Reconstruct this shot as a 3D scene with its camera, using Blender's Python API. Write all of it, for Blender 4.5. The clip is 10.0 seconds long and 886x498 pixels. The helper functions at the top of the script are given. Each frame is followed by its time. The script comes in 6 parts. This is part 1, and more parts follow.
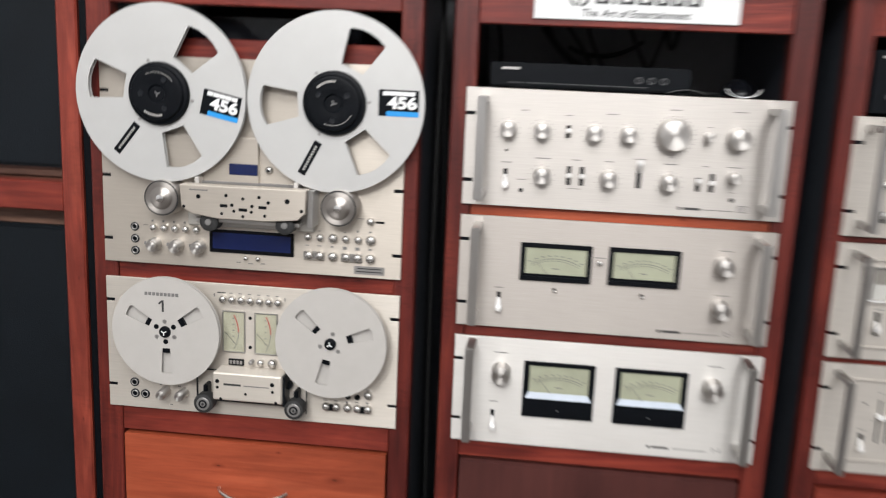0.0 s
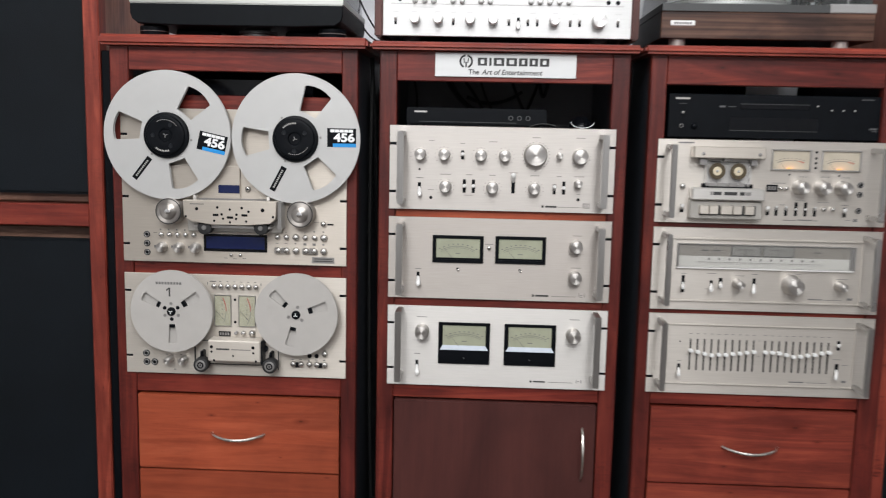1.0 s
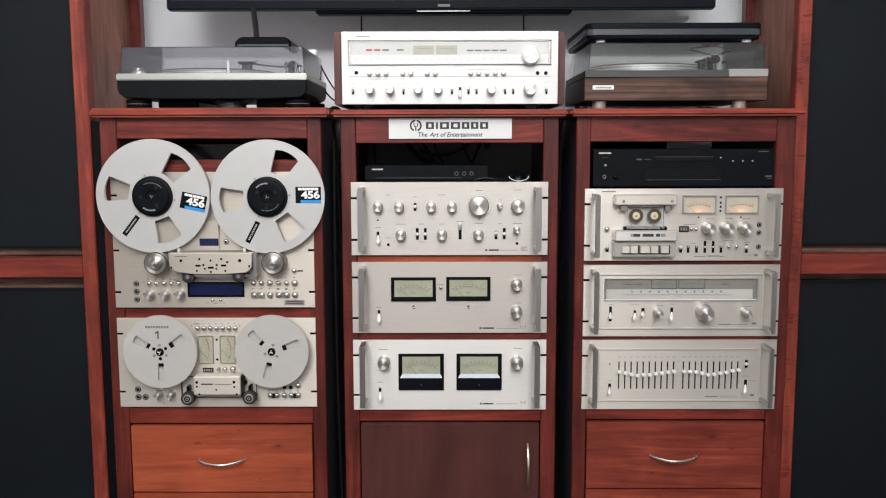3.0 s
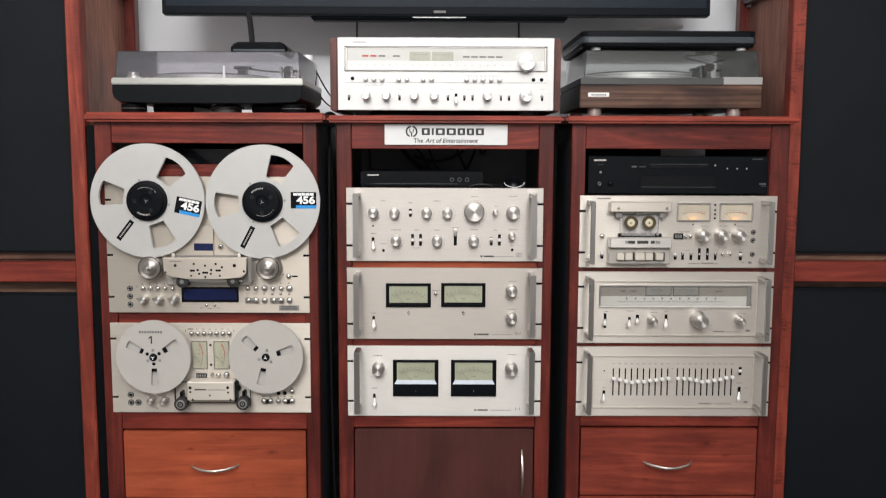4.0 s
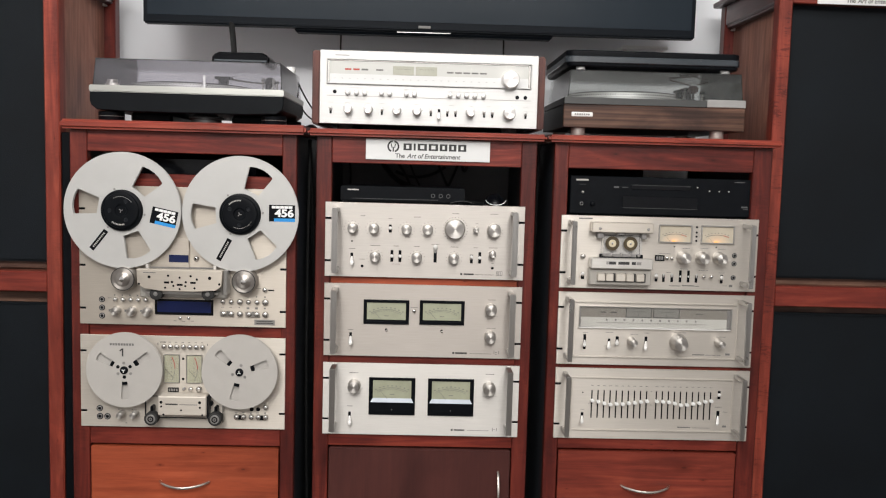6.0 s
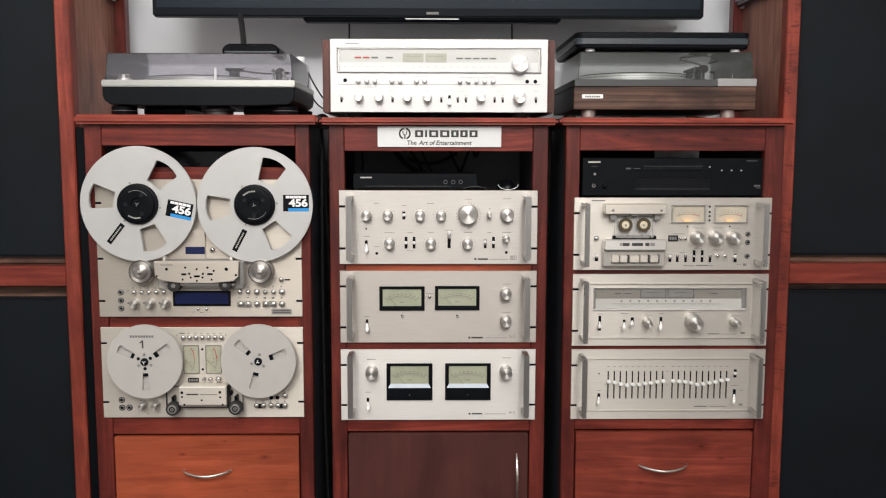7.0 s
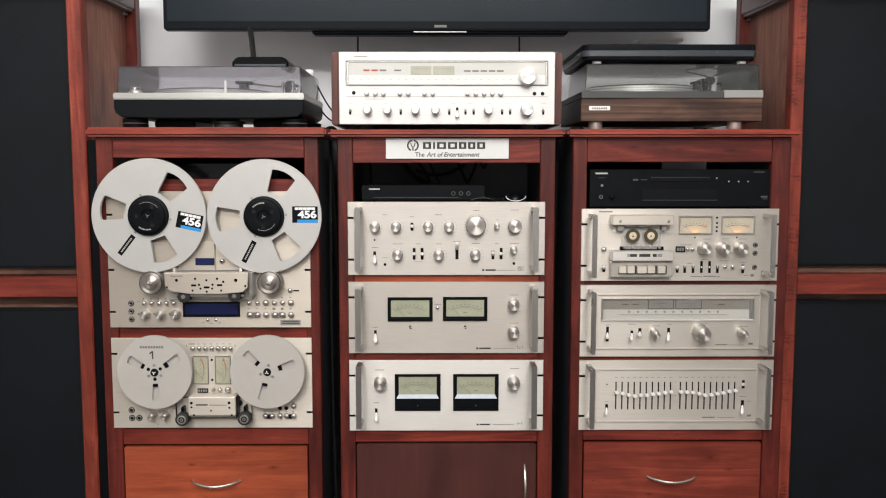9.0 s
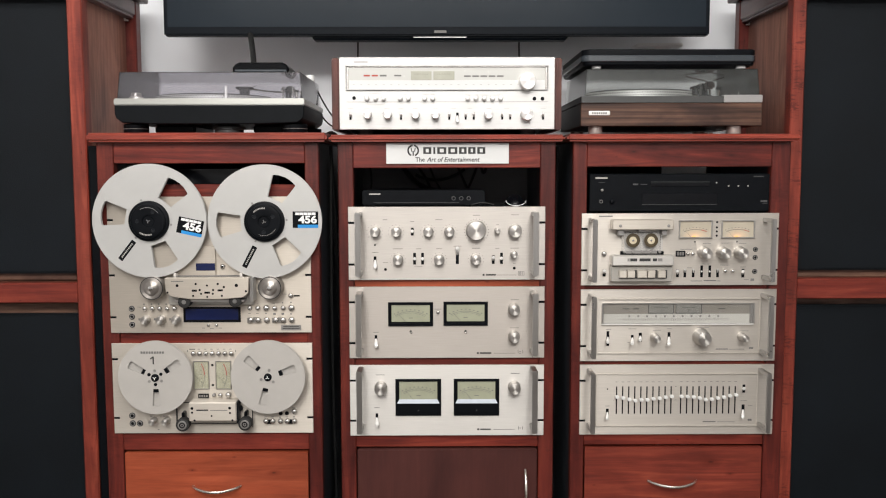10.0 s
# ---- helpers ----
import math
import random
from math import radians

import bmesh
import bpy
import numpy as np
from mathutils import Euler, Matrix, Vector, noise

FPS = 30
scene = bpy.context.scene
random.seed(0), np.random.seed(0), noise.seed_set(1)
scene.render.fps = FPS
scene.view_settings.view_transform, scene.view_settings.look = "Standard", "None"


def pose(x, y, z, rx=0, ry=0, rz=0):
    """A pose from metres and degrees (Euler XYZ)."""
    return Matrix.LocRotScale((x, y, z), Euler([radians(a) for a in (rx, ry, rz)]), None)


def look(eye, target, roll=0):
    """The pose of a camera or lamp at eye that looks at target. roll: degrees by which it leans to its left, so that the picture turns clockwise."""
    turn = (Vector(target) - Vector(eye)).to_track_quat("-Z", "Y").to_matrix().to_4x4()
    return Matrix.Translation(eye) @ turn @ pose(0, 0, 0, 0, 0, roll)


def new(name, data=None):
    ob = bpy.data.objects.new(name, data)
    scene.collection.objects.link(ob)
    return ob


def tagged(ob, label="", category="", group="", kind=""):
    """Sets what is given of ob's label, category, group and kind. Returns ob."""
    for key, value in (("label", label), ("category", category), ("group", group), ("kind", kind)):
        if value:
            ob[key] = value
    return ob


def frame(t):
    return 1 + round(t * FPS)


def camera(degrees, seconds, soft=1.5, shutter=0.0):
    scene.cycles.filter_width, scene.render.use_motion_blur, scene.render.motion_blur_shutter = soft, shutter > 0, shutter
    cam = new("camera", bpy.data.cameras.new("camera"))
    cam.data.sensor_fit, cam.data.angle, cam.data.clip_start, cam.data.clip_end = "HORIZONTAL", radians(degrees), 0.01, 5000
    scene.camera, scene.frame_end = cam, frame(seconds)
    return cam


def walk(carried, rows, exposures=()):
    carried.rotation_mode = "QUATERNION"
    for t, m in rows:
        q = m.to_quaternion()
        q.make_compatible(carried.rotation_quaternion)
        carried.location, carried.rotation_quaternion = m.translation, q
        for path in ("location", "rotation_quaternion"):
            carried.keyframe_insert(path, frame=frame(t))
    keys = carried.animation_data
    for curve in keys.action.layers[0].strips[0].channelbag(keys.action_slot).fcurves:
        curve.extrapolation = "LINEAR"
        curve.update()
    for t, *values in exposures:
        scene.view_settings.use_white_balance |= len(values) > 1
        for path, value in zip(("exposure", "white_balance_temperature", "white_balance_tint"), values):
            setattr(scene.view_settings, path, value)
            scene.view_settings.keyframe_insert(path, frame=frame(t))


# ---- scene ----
cam = camera(53.3, 10.0, soft=1.15, shutter=0.6)
PATH = [
    (0, (-0.123, -1.355, 1.074), (-0.329, 0.593, 0.675), 2.5),
    (0.5, (-0.053, -1.685, 1.061), (-0.188, 0.286, 0.752), -0.5),
    (1, (-0.044, -1.897, 1.044), (-0.125, 0.083, 0.774), 1.2),
    (1.5, (-0.023, -1.977, 1.047), (-0.067, 0.005, 0.783), 1.4),
    (2, (-0.021, -2.054, 1.074), (-0.049, -0.076, 0.783), 1.1),
    (2.5, (-0.009, -2.14, 1.124), (-0.036, -0.159, 0.856), 0.4),
    (2.7, (0.0, -2.146, 1.137), (-0.025, -0.162, 0.9), 0.0),
    (3.8, (-0.017, -2.156, 1.148), (-0.004, -0.171, 0.905), 0.2),
    (4, (-0.015, -2.149, 1.144), (-0.005, -0.161, 0.919), 0.2),
    (4.5, (-0.012, -2.143, 1.14), (-0.001, -0.152, 0.953), 0.4),
    (5, (-0.014, -2.137, 1.139), (0.01, -0.144, 0.976), 0.9),
    (5.5, (-0.013, -2.123, 1.14), (0.028, -0.131, 0.972), 1.7),
    (5.7, (-0.01, -2.121, 1.14), (0.038, -0.129, 0.967), 1.8),
    (6.8, (-0.022, -2.138, 1.146), (0.02, -0.151, 0.927), 0.3),
    (7, (-0.019, -2.135, 1.144), (0.009, -0.148, 0.924), 0.1),
    (7.5, (-0.018, -2.135, 1.145), (-0.002, -0.148, 0.922), 0.1),
    (8, (-0.018, -2.141, 1.144), (-0.002, -0.152, 0.929), 0.1),
    (8.5, (-0.021, -2.144, 1.144), (-0.005, -0.155, 0.941), 0.2),
    (9, (-0.018, -2.146, 1.144), (-0.009, -0.156, 0.95), 0.0),
    (9.5, (-0.018, -2.146, 1.146), (-0.012, -0.155, 0.955), -0.1),
    (10, (-0.02, -2.148, 1.144), (-0.01, -0.156, 0.961), -0.1),
]
TINT = [(0, 0.25, 6310, 10), (0.5, 0.08, 6240, 10), (1.5, -0.12, 6230, 10), (2.5, -0.01, 6280, 10), (4, 0.0, 6500, 10), (5.7, -0.03, 6580, 10), (7, 0.0, 6580, 10), (9, 0.01, 6680, 10), (10, 0.01, 6640, 10)]
walk(cam, [(t, look(eye, target, roll)) for t, eye, target, roll in PATH], TINT)
# ---------------------------------------------------------------- world and light
world = bpy.data.worlds.new("world")
scene.world = world
world.use_nodes = True
world.node_tree.nodes["Background"].inputs[0].default_value = (0.75, 0.85, 1.0, 1)
world.node_tree.nodes["Background"].inputs[1].default_value = 0.15


def area_lamp(name, eye, target, sx, sy, watts, colour):
    data = bpy.data.lights.new(name, "AREA")
    data.shape, data.size, data.size_y, data.energy, data.color = "RECTANGLE", sx, sy, watts, colour
    ob = new(name, data)
    ob.matrix_world = look(eye, target)
    return ob


# ceiling panel luminaires in front of the cabinets, none in view
for lx, ly, lw in ((-0.2, -1.65, 44), (-0.2, -3.4, 88)):
    # the near one is inferred from knob shadows, the far one added as fill
    area_lamp("unseen_ceiling_lamp", (lx, ly, 2.78), (lx, 0.3, 1.25), 2.6, 0.75, lw, (1.0, 0.98, 0.955))
# rear lamp added out of view to bounce light off the far end
area_lamp("unseen_ceiling_lamp", (-0.2, -4.5, 2.945), (-0.2, -4.499, 0), 3.2, 0.6, 130, (1.0, 0.98, 0.955))


# ---------------------------------------------------------------- materials
def nodes_of(name):
    m = bpy.data.materials.new(name)
    m.use_nodes = True
    nt = m.node_tree
    return m, nt, nt.nodes, nt.links, nt.nodes["Principled BSDF"]


def ramp(ns, stops):
    r = ns.new("ShaderNodeValToRGB")
    els = r.color_ramp.elements
    els[0].position, els[0].color = stops[0][0], (*stops[0][1], 1)
    els[1].position, els[1].color = stops[-1][0], (*stops[-1][1], 1)
    for p, c in stops[1:-1]:
        e = els.new(p)
        e.color = (*c, 1)
    return r


def coords(ns, ls, scale, shift=True):
    tc = ns.new("ShaderNodeTexCoord")
    mp = ns.new("ShaderNodeMapping")
    mp.inputs["Scale"].default_value = scale
    if shift:
        oi = ns.new("ShaderNodeObjectInfo")
        mul = ns.new("ShaderNodeMath")
        mul.operation = "MULTIPLY"
        mul.inputs[1].default_value = 37.0
        ls.new(oi.outputs["Random"], mul.inputs[0])
        ls.new(mul.outputs[0], mp.inputs["Location"])
    ls.new(tc.outputs["Object"], mp.inputs["Vector"])
    return mp


def noise_tex(ns, ls, mp, scale, detail=4.0, rough=0.6, dist=0.0):
    n = ns.new("ShaderNodeTexNoise")
    n.inputs["Scale"].default_value, n.inputs["Detail"].default_value = scale, detail
    n.inputs["Roughness"].default_value, n.inputs["Distortion"].default_value = rough, dist
    ls.new(mp.outputs[0], n.inputs["Vector"])
    return n


def bumped(ns, ls, bsdf, height, strength, distance=0.001):
    b = ns.new("ShaderNodeBump")
    b.inputs["Strength"].default_value, b.inputs["Distance"].default_value = strength, distance
    ls.new(height, b.inputs["Height"])
    ls.new(b.outputs[0], bsdf.inputs["Normal"])


def wood(name, dark, mid, light, grain="z", rough=0.42, knots=True, coat=0.08, calm=1.0, straight=1.0, flecks=0.0):
    """Stained and varnished timber with its grain along one axis."""
    m, nt, ns, ls, bsdf = nodes_of(name)
    st = {"x": (0.07 * straight, 1, 1), "y": (1, 0.07 * straight, 1), "z": (1, 1, 0.07 * straight)}[grain]
    mp = coords(ns, ls, st)
    big = noise_tex(ns, ls, mp, 34 / straight ** 0.6, 5, 0.62, 1.6 * straight)
    fine = noise_tex(ns, ls, mp, 260, 6, 0.7, 0.3)
    blot = noise_tex(ns, ls, coords(ns, ls, {"x": (0.5, 1, 1), "y": (1, 0.5, 1), "z": (1, 1, 0.5)}[grain]), 7.5 / calm ** 0.5, 4, 0.55, 1.0)
    r = ramp(ns, [(0.5 - 0.17 * calm, dark), (0.5, mid), (0.5 + 0.18 * calm, light)])
    ls.new(big.outputs[0], r.inputs[0])
    mix = ns.new("ShaderNodeMix")
    mix.data_type, mix.blend_type = "RGBA", "MULTIPLY"
    mix.inputs["Factor"].default_value = min(0.55, 0.75 / calm) if straight == 1.0 else 0.95
    r2 = ramp(ns, [(0.3, (0.62, 0.55, 0.5)), (0.62, (1.0, 1.0, 1.0))])
    ls.new(fine.outputs[0], r2.inputs[0])
    ls.new(r.outputs[0], mix.inputs["A"])
    ls.new(r2.outputs[0], mix.inputs["B"])
    mix2 = ns.new("ShaderNodeMix")
    mix2.data_type, mix2.blend_type = "RGBA", "MULTIPLY"
    mix2.inputs["Factor"].default_value = 0.9 / calm ** 0.25
    r3 = ramp(ns, [(0.36 - 0.03 * (calm - 1), (0.44, 0.42, 0.46)), (0.60 + 0.02 * (calm - 1), (1.0, 1.0, 1.0))])
    ls.new(blot.outputs[0], r3.inputs[0])
    ls.new(mix.outputs["Result"], mix2.inputs["A"])
    ls.new(r3.outputs[0], mix2.inputs["B"])
    out = mix2.outputs["Result"]
    if knots:
        kst = {"x": (1.6, 1, 4.2), "y": (4.2, 1, 1.6), "z": (4.2, 1, 1.6)}[grain]
        flat, plane = ns.new("ShaderNodeSeparateXYZ"), ns.new("ShaderNodeCombineXYZ")
        ls.new(coords(ns, ls, kst).outputs[0], flat.inputs[0])
        ls.new(flat.outputs["X"], plane.inputs["X"])
        ls.new(flat.outputs["Z"], plane.inputs["Y"])
        v = ns.new("ShaderNodeTexVoronoi")
        v.voronoi_dimensions = "2D"
        v.inputs["Scale"].default_value = 2.6
        ls.new(plane.outputs[0], v.inputs["Vector"])
        pick, sized = ns.new("ShaderNodeSeparateXYZ"), ns.new("ShaderNodeMath")
        ls.new(v.outputs["Color"], pick.inputs[0])
        spread = ns.new("ShaderNodeMapRange")
        spread.inputs["From Min"].default_value, spread.inputs["From Max"].default_value = 0.0, 1.0
        spread.inputs["To Min"].default_value, spread.inputs["To Max"].default_value = 0.7, 5.0
        ls.new(pick.outputs["X"], spread.inputs["Value"])
        sized.operation = "MULTIPLY"
        ls.new(v.outputs["Distance"], sized.inputs[0])
        ls.new(spread.outputs[0], sized.inputs[1])
        r4 = ramp(ns, [(0.010, (0.20, 0.13, 0.12)), (0.032, (0.62, 0.52, 0.50)), (0.12, (1.0, 1.0, 1.0))])
        ls.new(sized.outputs[0], r4.inputs[0])
        mix3 = ns.new("ShaderNodeMix")
        mix3.data_type, mix3.blend_type = "RGBA", "MULTIPLY"
        mix3.inputs["Factor"].default_value = 0.8
        ls.new(out, mix3.inputs["A"])
        ls.new(r4.outputs[0], mix3.inputs["B"])
        out = mix3.outputs["Result"]
    if flecks:
        across = {"x": (1, 1, 0.25), "y": (1, 1, 0.25), "z": (0.22, 1, 1)}[grain]
        short = noise_tex(ns, ls, coords(ns, ls, across), 230, 3, 0.55, 0.6)
        where = noise_tex(ns, ls, coords(ns, ls, (1, 1, 1)), 14, 3, 0.5, 0.4)
        both = ns.new("ShaderNodeMath")
        both.operation = "MULTIPLY"
        ls.new(short.outputs[0], both.inputs[0])
        ls.new(where.outputs[0], both.inputs[1])
        r5 = ramp(ns, [(0.27, (1.0, 1.0, 1.0)), (0.36, (0.38, 0.30, 0.30))])
        ls.new(both.outputs[0], r5.inputs[0])
        mix4 = ns.new("ShaderNodeMix")
        mix4.data_type, mix4.blend_type = "RGBA", "MULTIPLY"
        mix4.inputs["Factor"].default_value = flecks
        ls.new(out, mix4.inputs["A"])
        ls.new(r5.outputs[0], mix4.inputs["B"])
        out = mix4.outputs["Result"]
    ls.new(out, bsdf.inputs["Base Color"])
    rr = ns.new("ShaderNodeMapRange")
    rr.inputs["To Min"].default_value, rr.inputs["To Max"].default_value = rough - 0.08, rough + 0.12
    ls.new(fine.outputs[0], rr.inputs["Value"])
    ls.new(rr.outputs[0], bsdf.inputs["Roughness"])
    bsdf.inputs["Coat Weight"].default_value, bsdf.inputs["Coat Roughness"].default_value = coat, 0.3
    bsdf.inputs["Specular IOR Level"].default_value = 0.28
    bumped(ns, ls, bsdf, fine.outputs[0], 0.25, 0.0006)
    return m


def brushed(name, colour, rough=0.36, metal=1.0, aniso=0.93, grain="x", contrast=0.06):
    """Brushed, anodised aluminium."""
    m, nt, ns, ls, bsdf = nodes_of(name)
    st = {"x": (0.02, 1, 1), "z": (1, 1, 0.02)}[grain]
    mp = coords(ns, ls, st)
    n = noise_tex(ns, ls, mp, 900, 3, 0.6)
    cloud = noise_tex(ns, ls, coords(ns, ls, (1, 1, 1)), 9, 3, 0.55)
    mul = ns.new("ShaderNodeMix")
    mul.data_type, mul.blend_type = "RGBA", "MULTIPLY"
    mul.inputs["Factor"].default_value = 1.0
    lo = 1.0 - contrast * 2
    r = ramp(ns, [(0.25, (lo, lo, lo)), (0.75, (1.0, 1.0, 1.0))])
    ls.new(n.outputs[0], r.inputs[0])
    mul.inputs["A"].default_value = (*colour, 1)
    ls.new(r.outputs[0], mul.inputs["B"])
    ls.new(mul.outputs["Result"], bsdf.inputs["Base Color"])
    rr = ns.new("ShaderNodeMapRange")
    rr.inputs["To Min"].default_value, rr.inputs["To Max"].default_value = rough - 0.05, rough + 0.07
    ls.new(cloud.outputs[0], rr.inputs["Value"])
    ls.new(rr.outputs[0], bsdf.inputs["Roughness"])
    bsdf.inputs["Metallic"].default_value = metal
    bsdf.inputs["Anisotropic"].default_value = aniso
    tg = ns.new("ShaderNodeCombineXYZ")
    for axis, val in zip("XYZ", (1.0, 0.3, 0.03) if grain == "x" else (0.03, 0.3, 1.0)):
        tg.inputs[axis].default_value = val
    ls.new(tg.outputs[0], bsdf.inputs["Tangent"])
    bsdf.inputs["Anisotropic Rotation"].default_value = 0.25
    if grain == "x":
        bumped(ns, ls, bsdf, n.outputs[0], 0.12, 0.0002)
    return m


def turned(name, colour, rough=0.28, aniso=0.75):
    """Metal turned on a lathe: fine circular grooves round the Y axis."""
    m, nt, ns, ls, bsdf = nodes_of(name)
    bsdf.inputs["Base Color"].default_value = (*colour, 1)
    bsdf.inputs["Metallic"].default_value, bsdf.inputs["Roughness"].default_value = 1.0, rough
    bsdf.inputs["Anisotropic"].default_value = aniso
    tg = ns.new("ShaderNodeTangent")
    tg.direction_type, tg.axis = "RADIAL", "Y"
    ls.new(tg.outputs[0], bsdf.inputs["Tangent"])
    bsdf.inputs["Anisotropic Rotation"].default_value = 0.25
    return m


def plain(name, colour, rough=0.5, metal=0.0, spots=0.12, scale=40, bump=0.0, coat=0.0, spec=0.5):
    """Paint, plastic or rubber with a slight unevenness at two scales."""
    m, nt, ns, ls, bsdf = nodes_of(name)
    a = noise_tex(ns, ls, coords(ns, ls, (1, 1, 1)), scale, 5, 0.6)
    b = noise_tex(ns, ls, coords(ns, ls, (1, 1, 1)), scale * 9, 3, 0.6)
    mul = ns.new("ShaderNodeMix")
    mul.data_type, mul.blend_type = "RGBA", "MULTIPLY"
    mul.inputs["Factor"].default_value = 1.0
    lo = 1.0 - spots
    r = ramp(ns, [(0.3, (lo, lo, lo)), (0.7, (1.0, 1.0, 1.0))])
    ls.new(a.outputs[0], r.inputs[0])
    mul.inputs["A"].default_value = (*colour, 1)
    ls.new(r.outputs[0], mul.inputs["B"])
    ls.new(mul.outputs["Result"], bsdf.inputs["Base Color"])
    rr = ns.new("ShaderNodeMapRange")
    rr.inputs["To Min"].default_value, rr.inputs["To Max"].default_value = max(rough - 0.06, 0.02), rough + 0.06
    ls.new(b.outputs[0], rr.inputs["Value"])
    ls.new(rr.outputs[0], bsdf.inputs["Roughness"])
    bsdf.inputs["Metallic"].default_value = metal
    bsdf.inputs["Coat Weight"].default_value = coat
    bsdf.inputs["Specular IOR Level"].default_value = spec
    if bump:
        bumped(ns, ls, bsdf, b.outputs[0], bump, 0.0008)
    return m


def cloth(name, colour):
    """Woven grille cloth."""
    m, nt, ns, ls, bsdf = nodes_of(name)
    mp = coords(ns, ls, (1, 1, 1), False)
    w1 = noise_tex(ns, ls, mp, 700, 2, 0.5)
    w2 = noise_tex(ns, ls, mp, 4, 4, 0.6)
    r = ramp(ns, [(0.3, tuple(c * 0.6 for c in colour)), (0.7, colour)])
    ls.new(w2.outputs[0], r.inputs[0])
    ls.new(r.outputs[0], bsdf.inputs["Base Color"])
    bsdf.inputs["Roughness"].default_value = 0.6
    bsdf.inputs["Specular IOR Level"].default_value = 0.18
    bumped(ns, ls, bsdf, w1.outputs[0], 0.5, 0.001)
    return m


def clear(name, tint, rough=0.05, amount=0.8, haze=(0.5, 0.5, 0.5)):
    """Smoked acrylic: a tinted see-through sheet with a glossy face."""
    m, nt, ns, ls, bsdf = nodes_of(name)
    tr = ns.new("ShaderNodeBsdfTransparent")
    tr.inputs[0].default_value = (*tint, 1)
    gl = ns.new("ShaderNodeBsdfGlossy")
    gl.inputs["Roughness"].default_value = rough
    gl.inputs["Color"].default_value = (0.9, 0.9, 0.9, 1)
    fr = ns.new("ShaderNodeFresnel")
    fr.inputs[0].default_value = 1.49
    mx = ns.new("ShaderNodeMixShader")
    ls.new(fr.outputs[0], mx.inputs[0])
    ls.new(tr.outputs[0], mx.inputs[1])
    ls.new(gl.outputs[0], mx.inputs[2])
    scratch = noise_tex(ns, ls, coords(ns, ls, (1, 1, 1)), 60, 5, 0.7)
    df = ns.new("ShaderNodeBsdfDiffuse")
    df.inputs[0].default_value = (*haze, 1)
    mx2 = ns.new("ShaderNodeMixShader")
    rr = ns.new("ShaderNodeMapRange")
    rr.inputs["To Min"].default_value, rr.inputs["To Max"].default_value = (1 - amount) * 0.3, (1 - amount)
    ls.new(scratch.outputs[0], rr.inputs["Value"])
    ls.new(rr.outputs[0], mx2.inputs[0])
    ls.new(mx.outputs[0], mx2.inputs[1])
    ls.new(df.outputs[0], mx2.inputs[2])
    ls.new(mx2.outputs[0], ns["Material Output"].inputs[0])
    return m


def lamp_lit(name, colour, glow, bulb=None, bulb_glow=0.0):
    """A face with a small lamp behind it; bulb: the colour that its bulb throws from the middle of the lower edge."""
    m, nt, ns, ls, bsdf = nodes_of(name)
    n = noise_tex(ns, ls, coords(ns, ls, (1, 1, 1)), 30, 3, 0.5)
    r = ramp(ns, [(0.3, tuple(c * 0.85 for c in colour)), (0.7, colour)])
    ls.new(n.outputs[0], r.inputs[0])
    ls.new(r.outputs[0], bsdf.inputs["Base Color"])
    ls.new(r.outputs[0], bsdf.inputs["Emission Color"])
    bsdf.inputs["Emission Strength"].default_value = glow
    bsdf.inputs["Roughness"].default_value = 0.5
    if bulb:
        tc = ns.new("ShaderNodeTexCoord")
        mp = ns.new("ShaderNodeMapping")
        mp.inputs["Location"].default_value, mp.inputs["Scale"].default_value = (-0.5, 0, -0.02), (1.0, 0.0, 0.72)
        ls.new(tc.outputs["Generated"], mp.inputs["Vector"])
        far = ns.new("ShaderNodeVectorMath")
        far.operation = "LENGTH"
        ls.new(mp.outputs[0], far.inputs[0])
        fall = ramp(ns, [(0.02, (1.0, 1.0, 1.0)), (0.16, (0.42, 0.42, 0.42)), (0.42, (0.0, 0.0, 0.0))])
        ls.new(far.outputs["Value"], fall.inputs[0])
        em = ns.new("ShaderNodeEmission")
        em.inputs[0].default_value = (*bulb, 1)
        mul = ns.new("ShaderNodeMath")
        mul.operation = "MULTIPLY"
        mul.inputs[1].default_value = bulb_glow
        ls.new(fall.outputs[0], mul.inputs[0])
        ls.new(mul.outputs[0], em.inputs[1])
        add = ns.new("ShaderNodeAddShader")
        ls.new(bsdf.outputs[0], add.inputs[0])
        ls.new(em.outputs[0], add.inputs[1])
        ls.new(add.outputs[0], ns["Material Output"].inputs[0])
    return m


RED_D, RED_M, RED_L = (0.052, 0.0085, 0.0075), (0.122, 0.0185, 0.0135), (0.22, 0.040, 0.024)
M = {}
M["stile"] = wood("red_stained_timber_upright", RED_D, RED_M, RED_L, "z", 0.38, True, 0.12, 1.6, 1.0, 0.35)
M["side"] = wood("dull_purple_brown_timber", (0.080, 0.041, 0.042), (0.126, 0.065, 0.066), (0.178, 0.099, 0.097), "y", 0.3, False, 0.3, 1.4)
M["niche"] = plain("dark_grey_back_board", (0.16, 0.16, 0.165), 0.6, 0.0, 0.2, 8)
M["rail"] = wood("red_stained_timber_across", (0.07, 0.010, 0.008), (0.158, 0.0215, 0.0145), (0.30, 0.052, 0.030), "x", 0.38, True, 0.12, 1.2)
M["edge"] = wood("red_stained_moulding", (0.18, 0.027, 0.018), (0.31, 0.05, 0.029), (0.42, 0.09, 0.05), "x", 0.3, False, 0.35, 1.3)
M["post"] = wood("orange_stained_post", (0.145, 0.0245, 0.017), (0.272, 0.048, 0.030), (0.39, 0.085, 0.049), "z", 0.4, True, 0.08, 1.4, 1.0, 0.2)
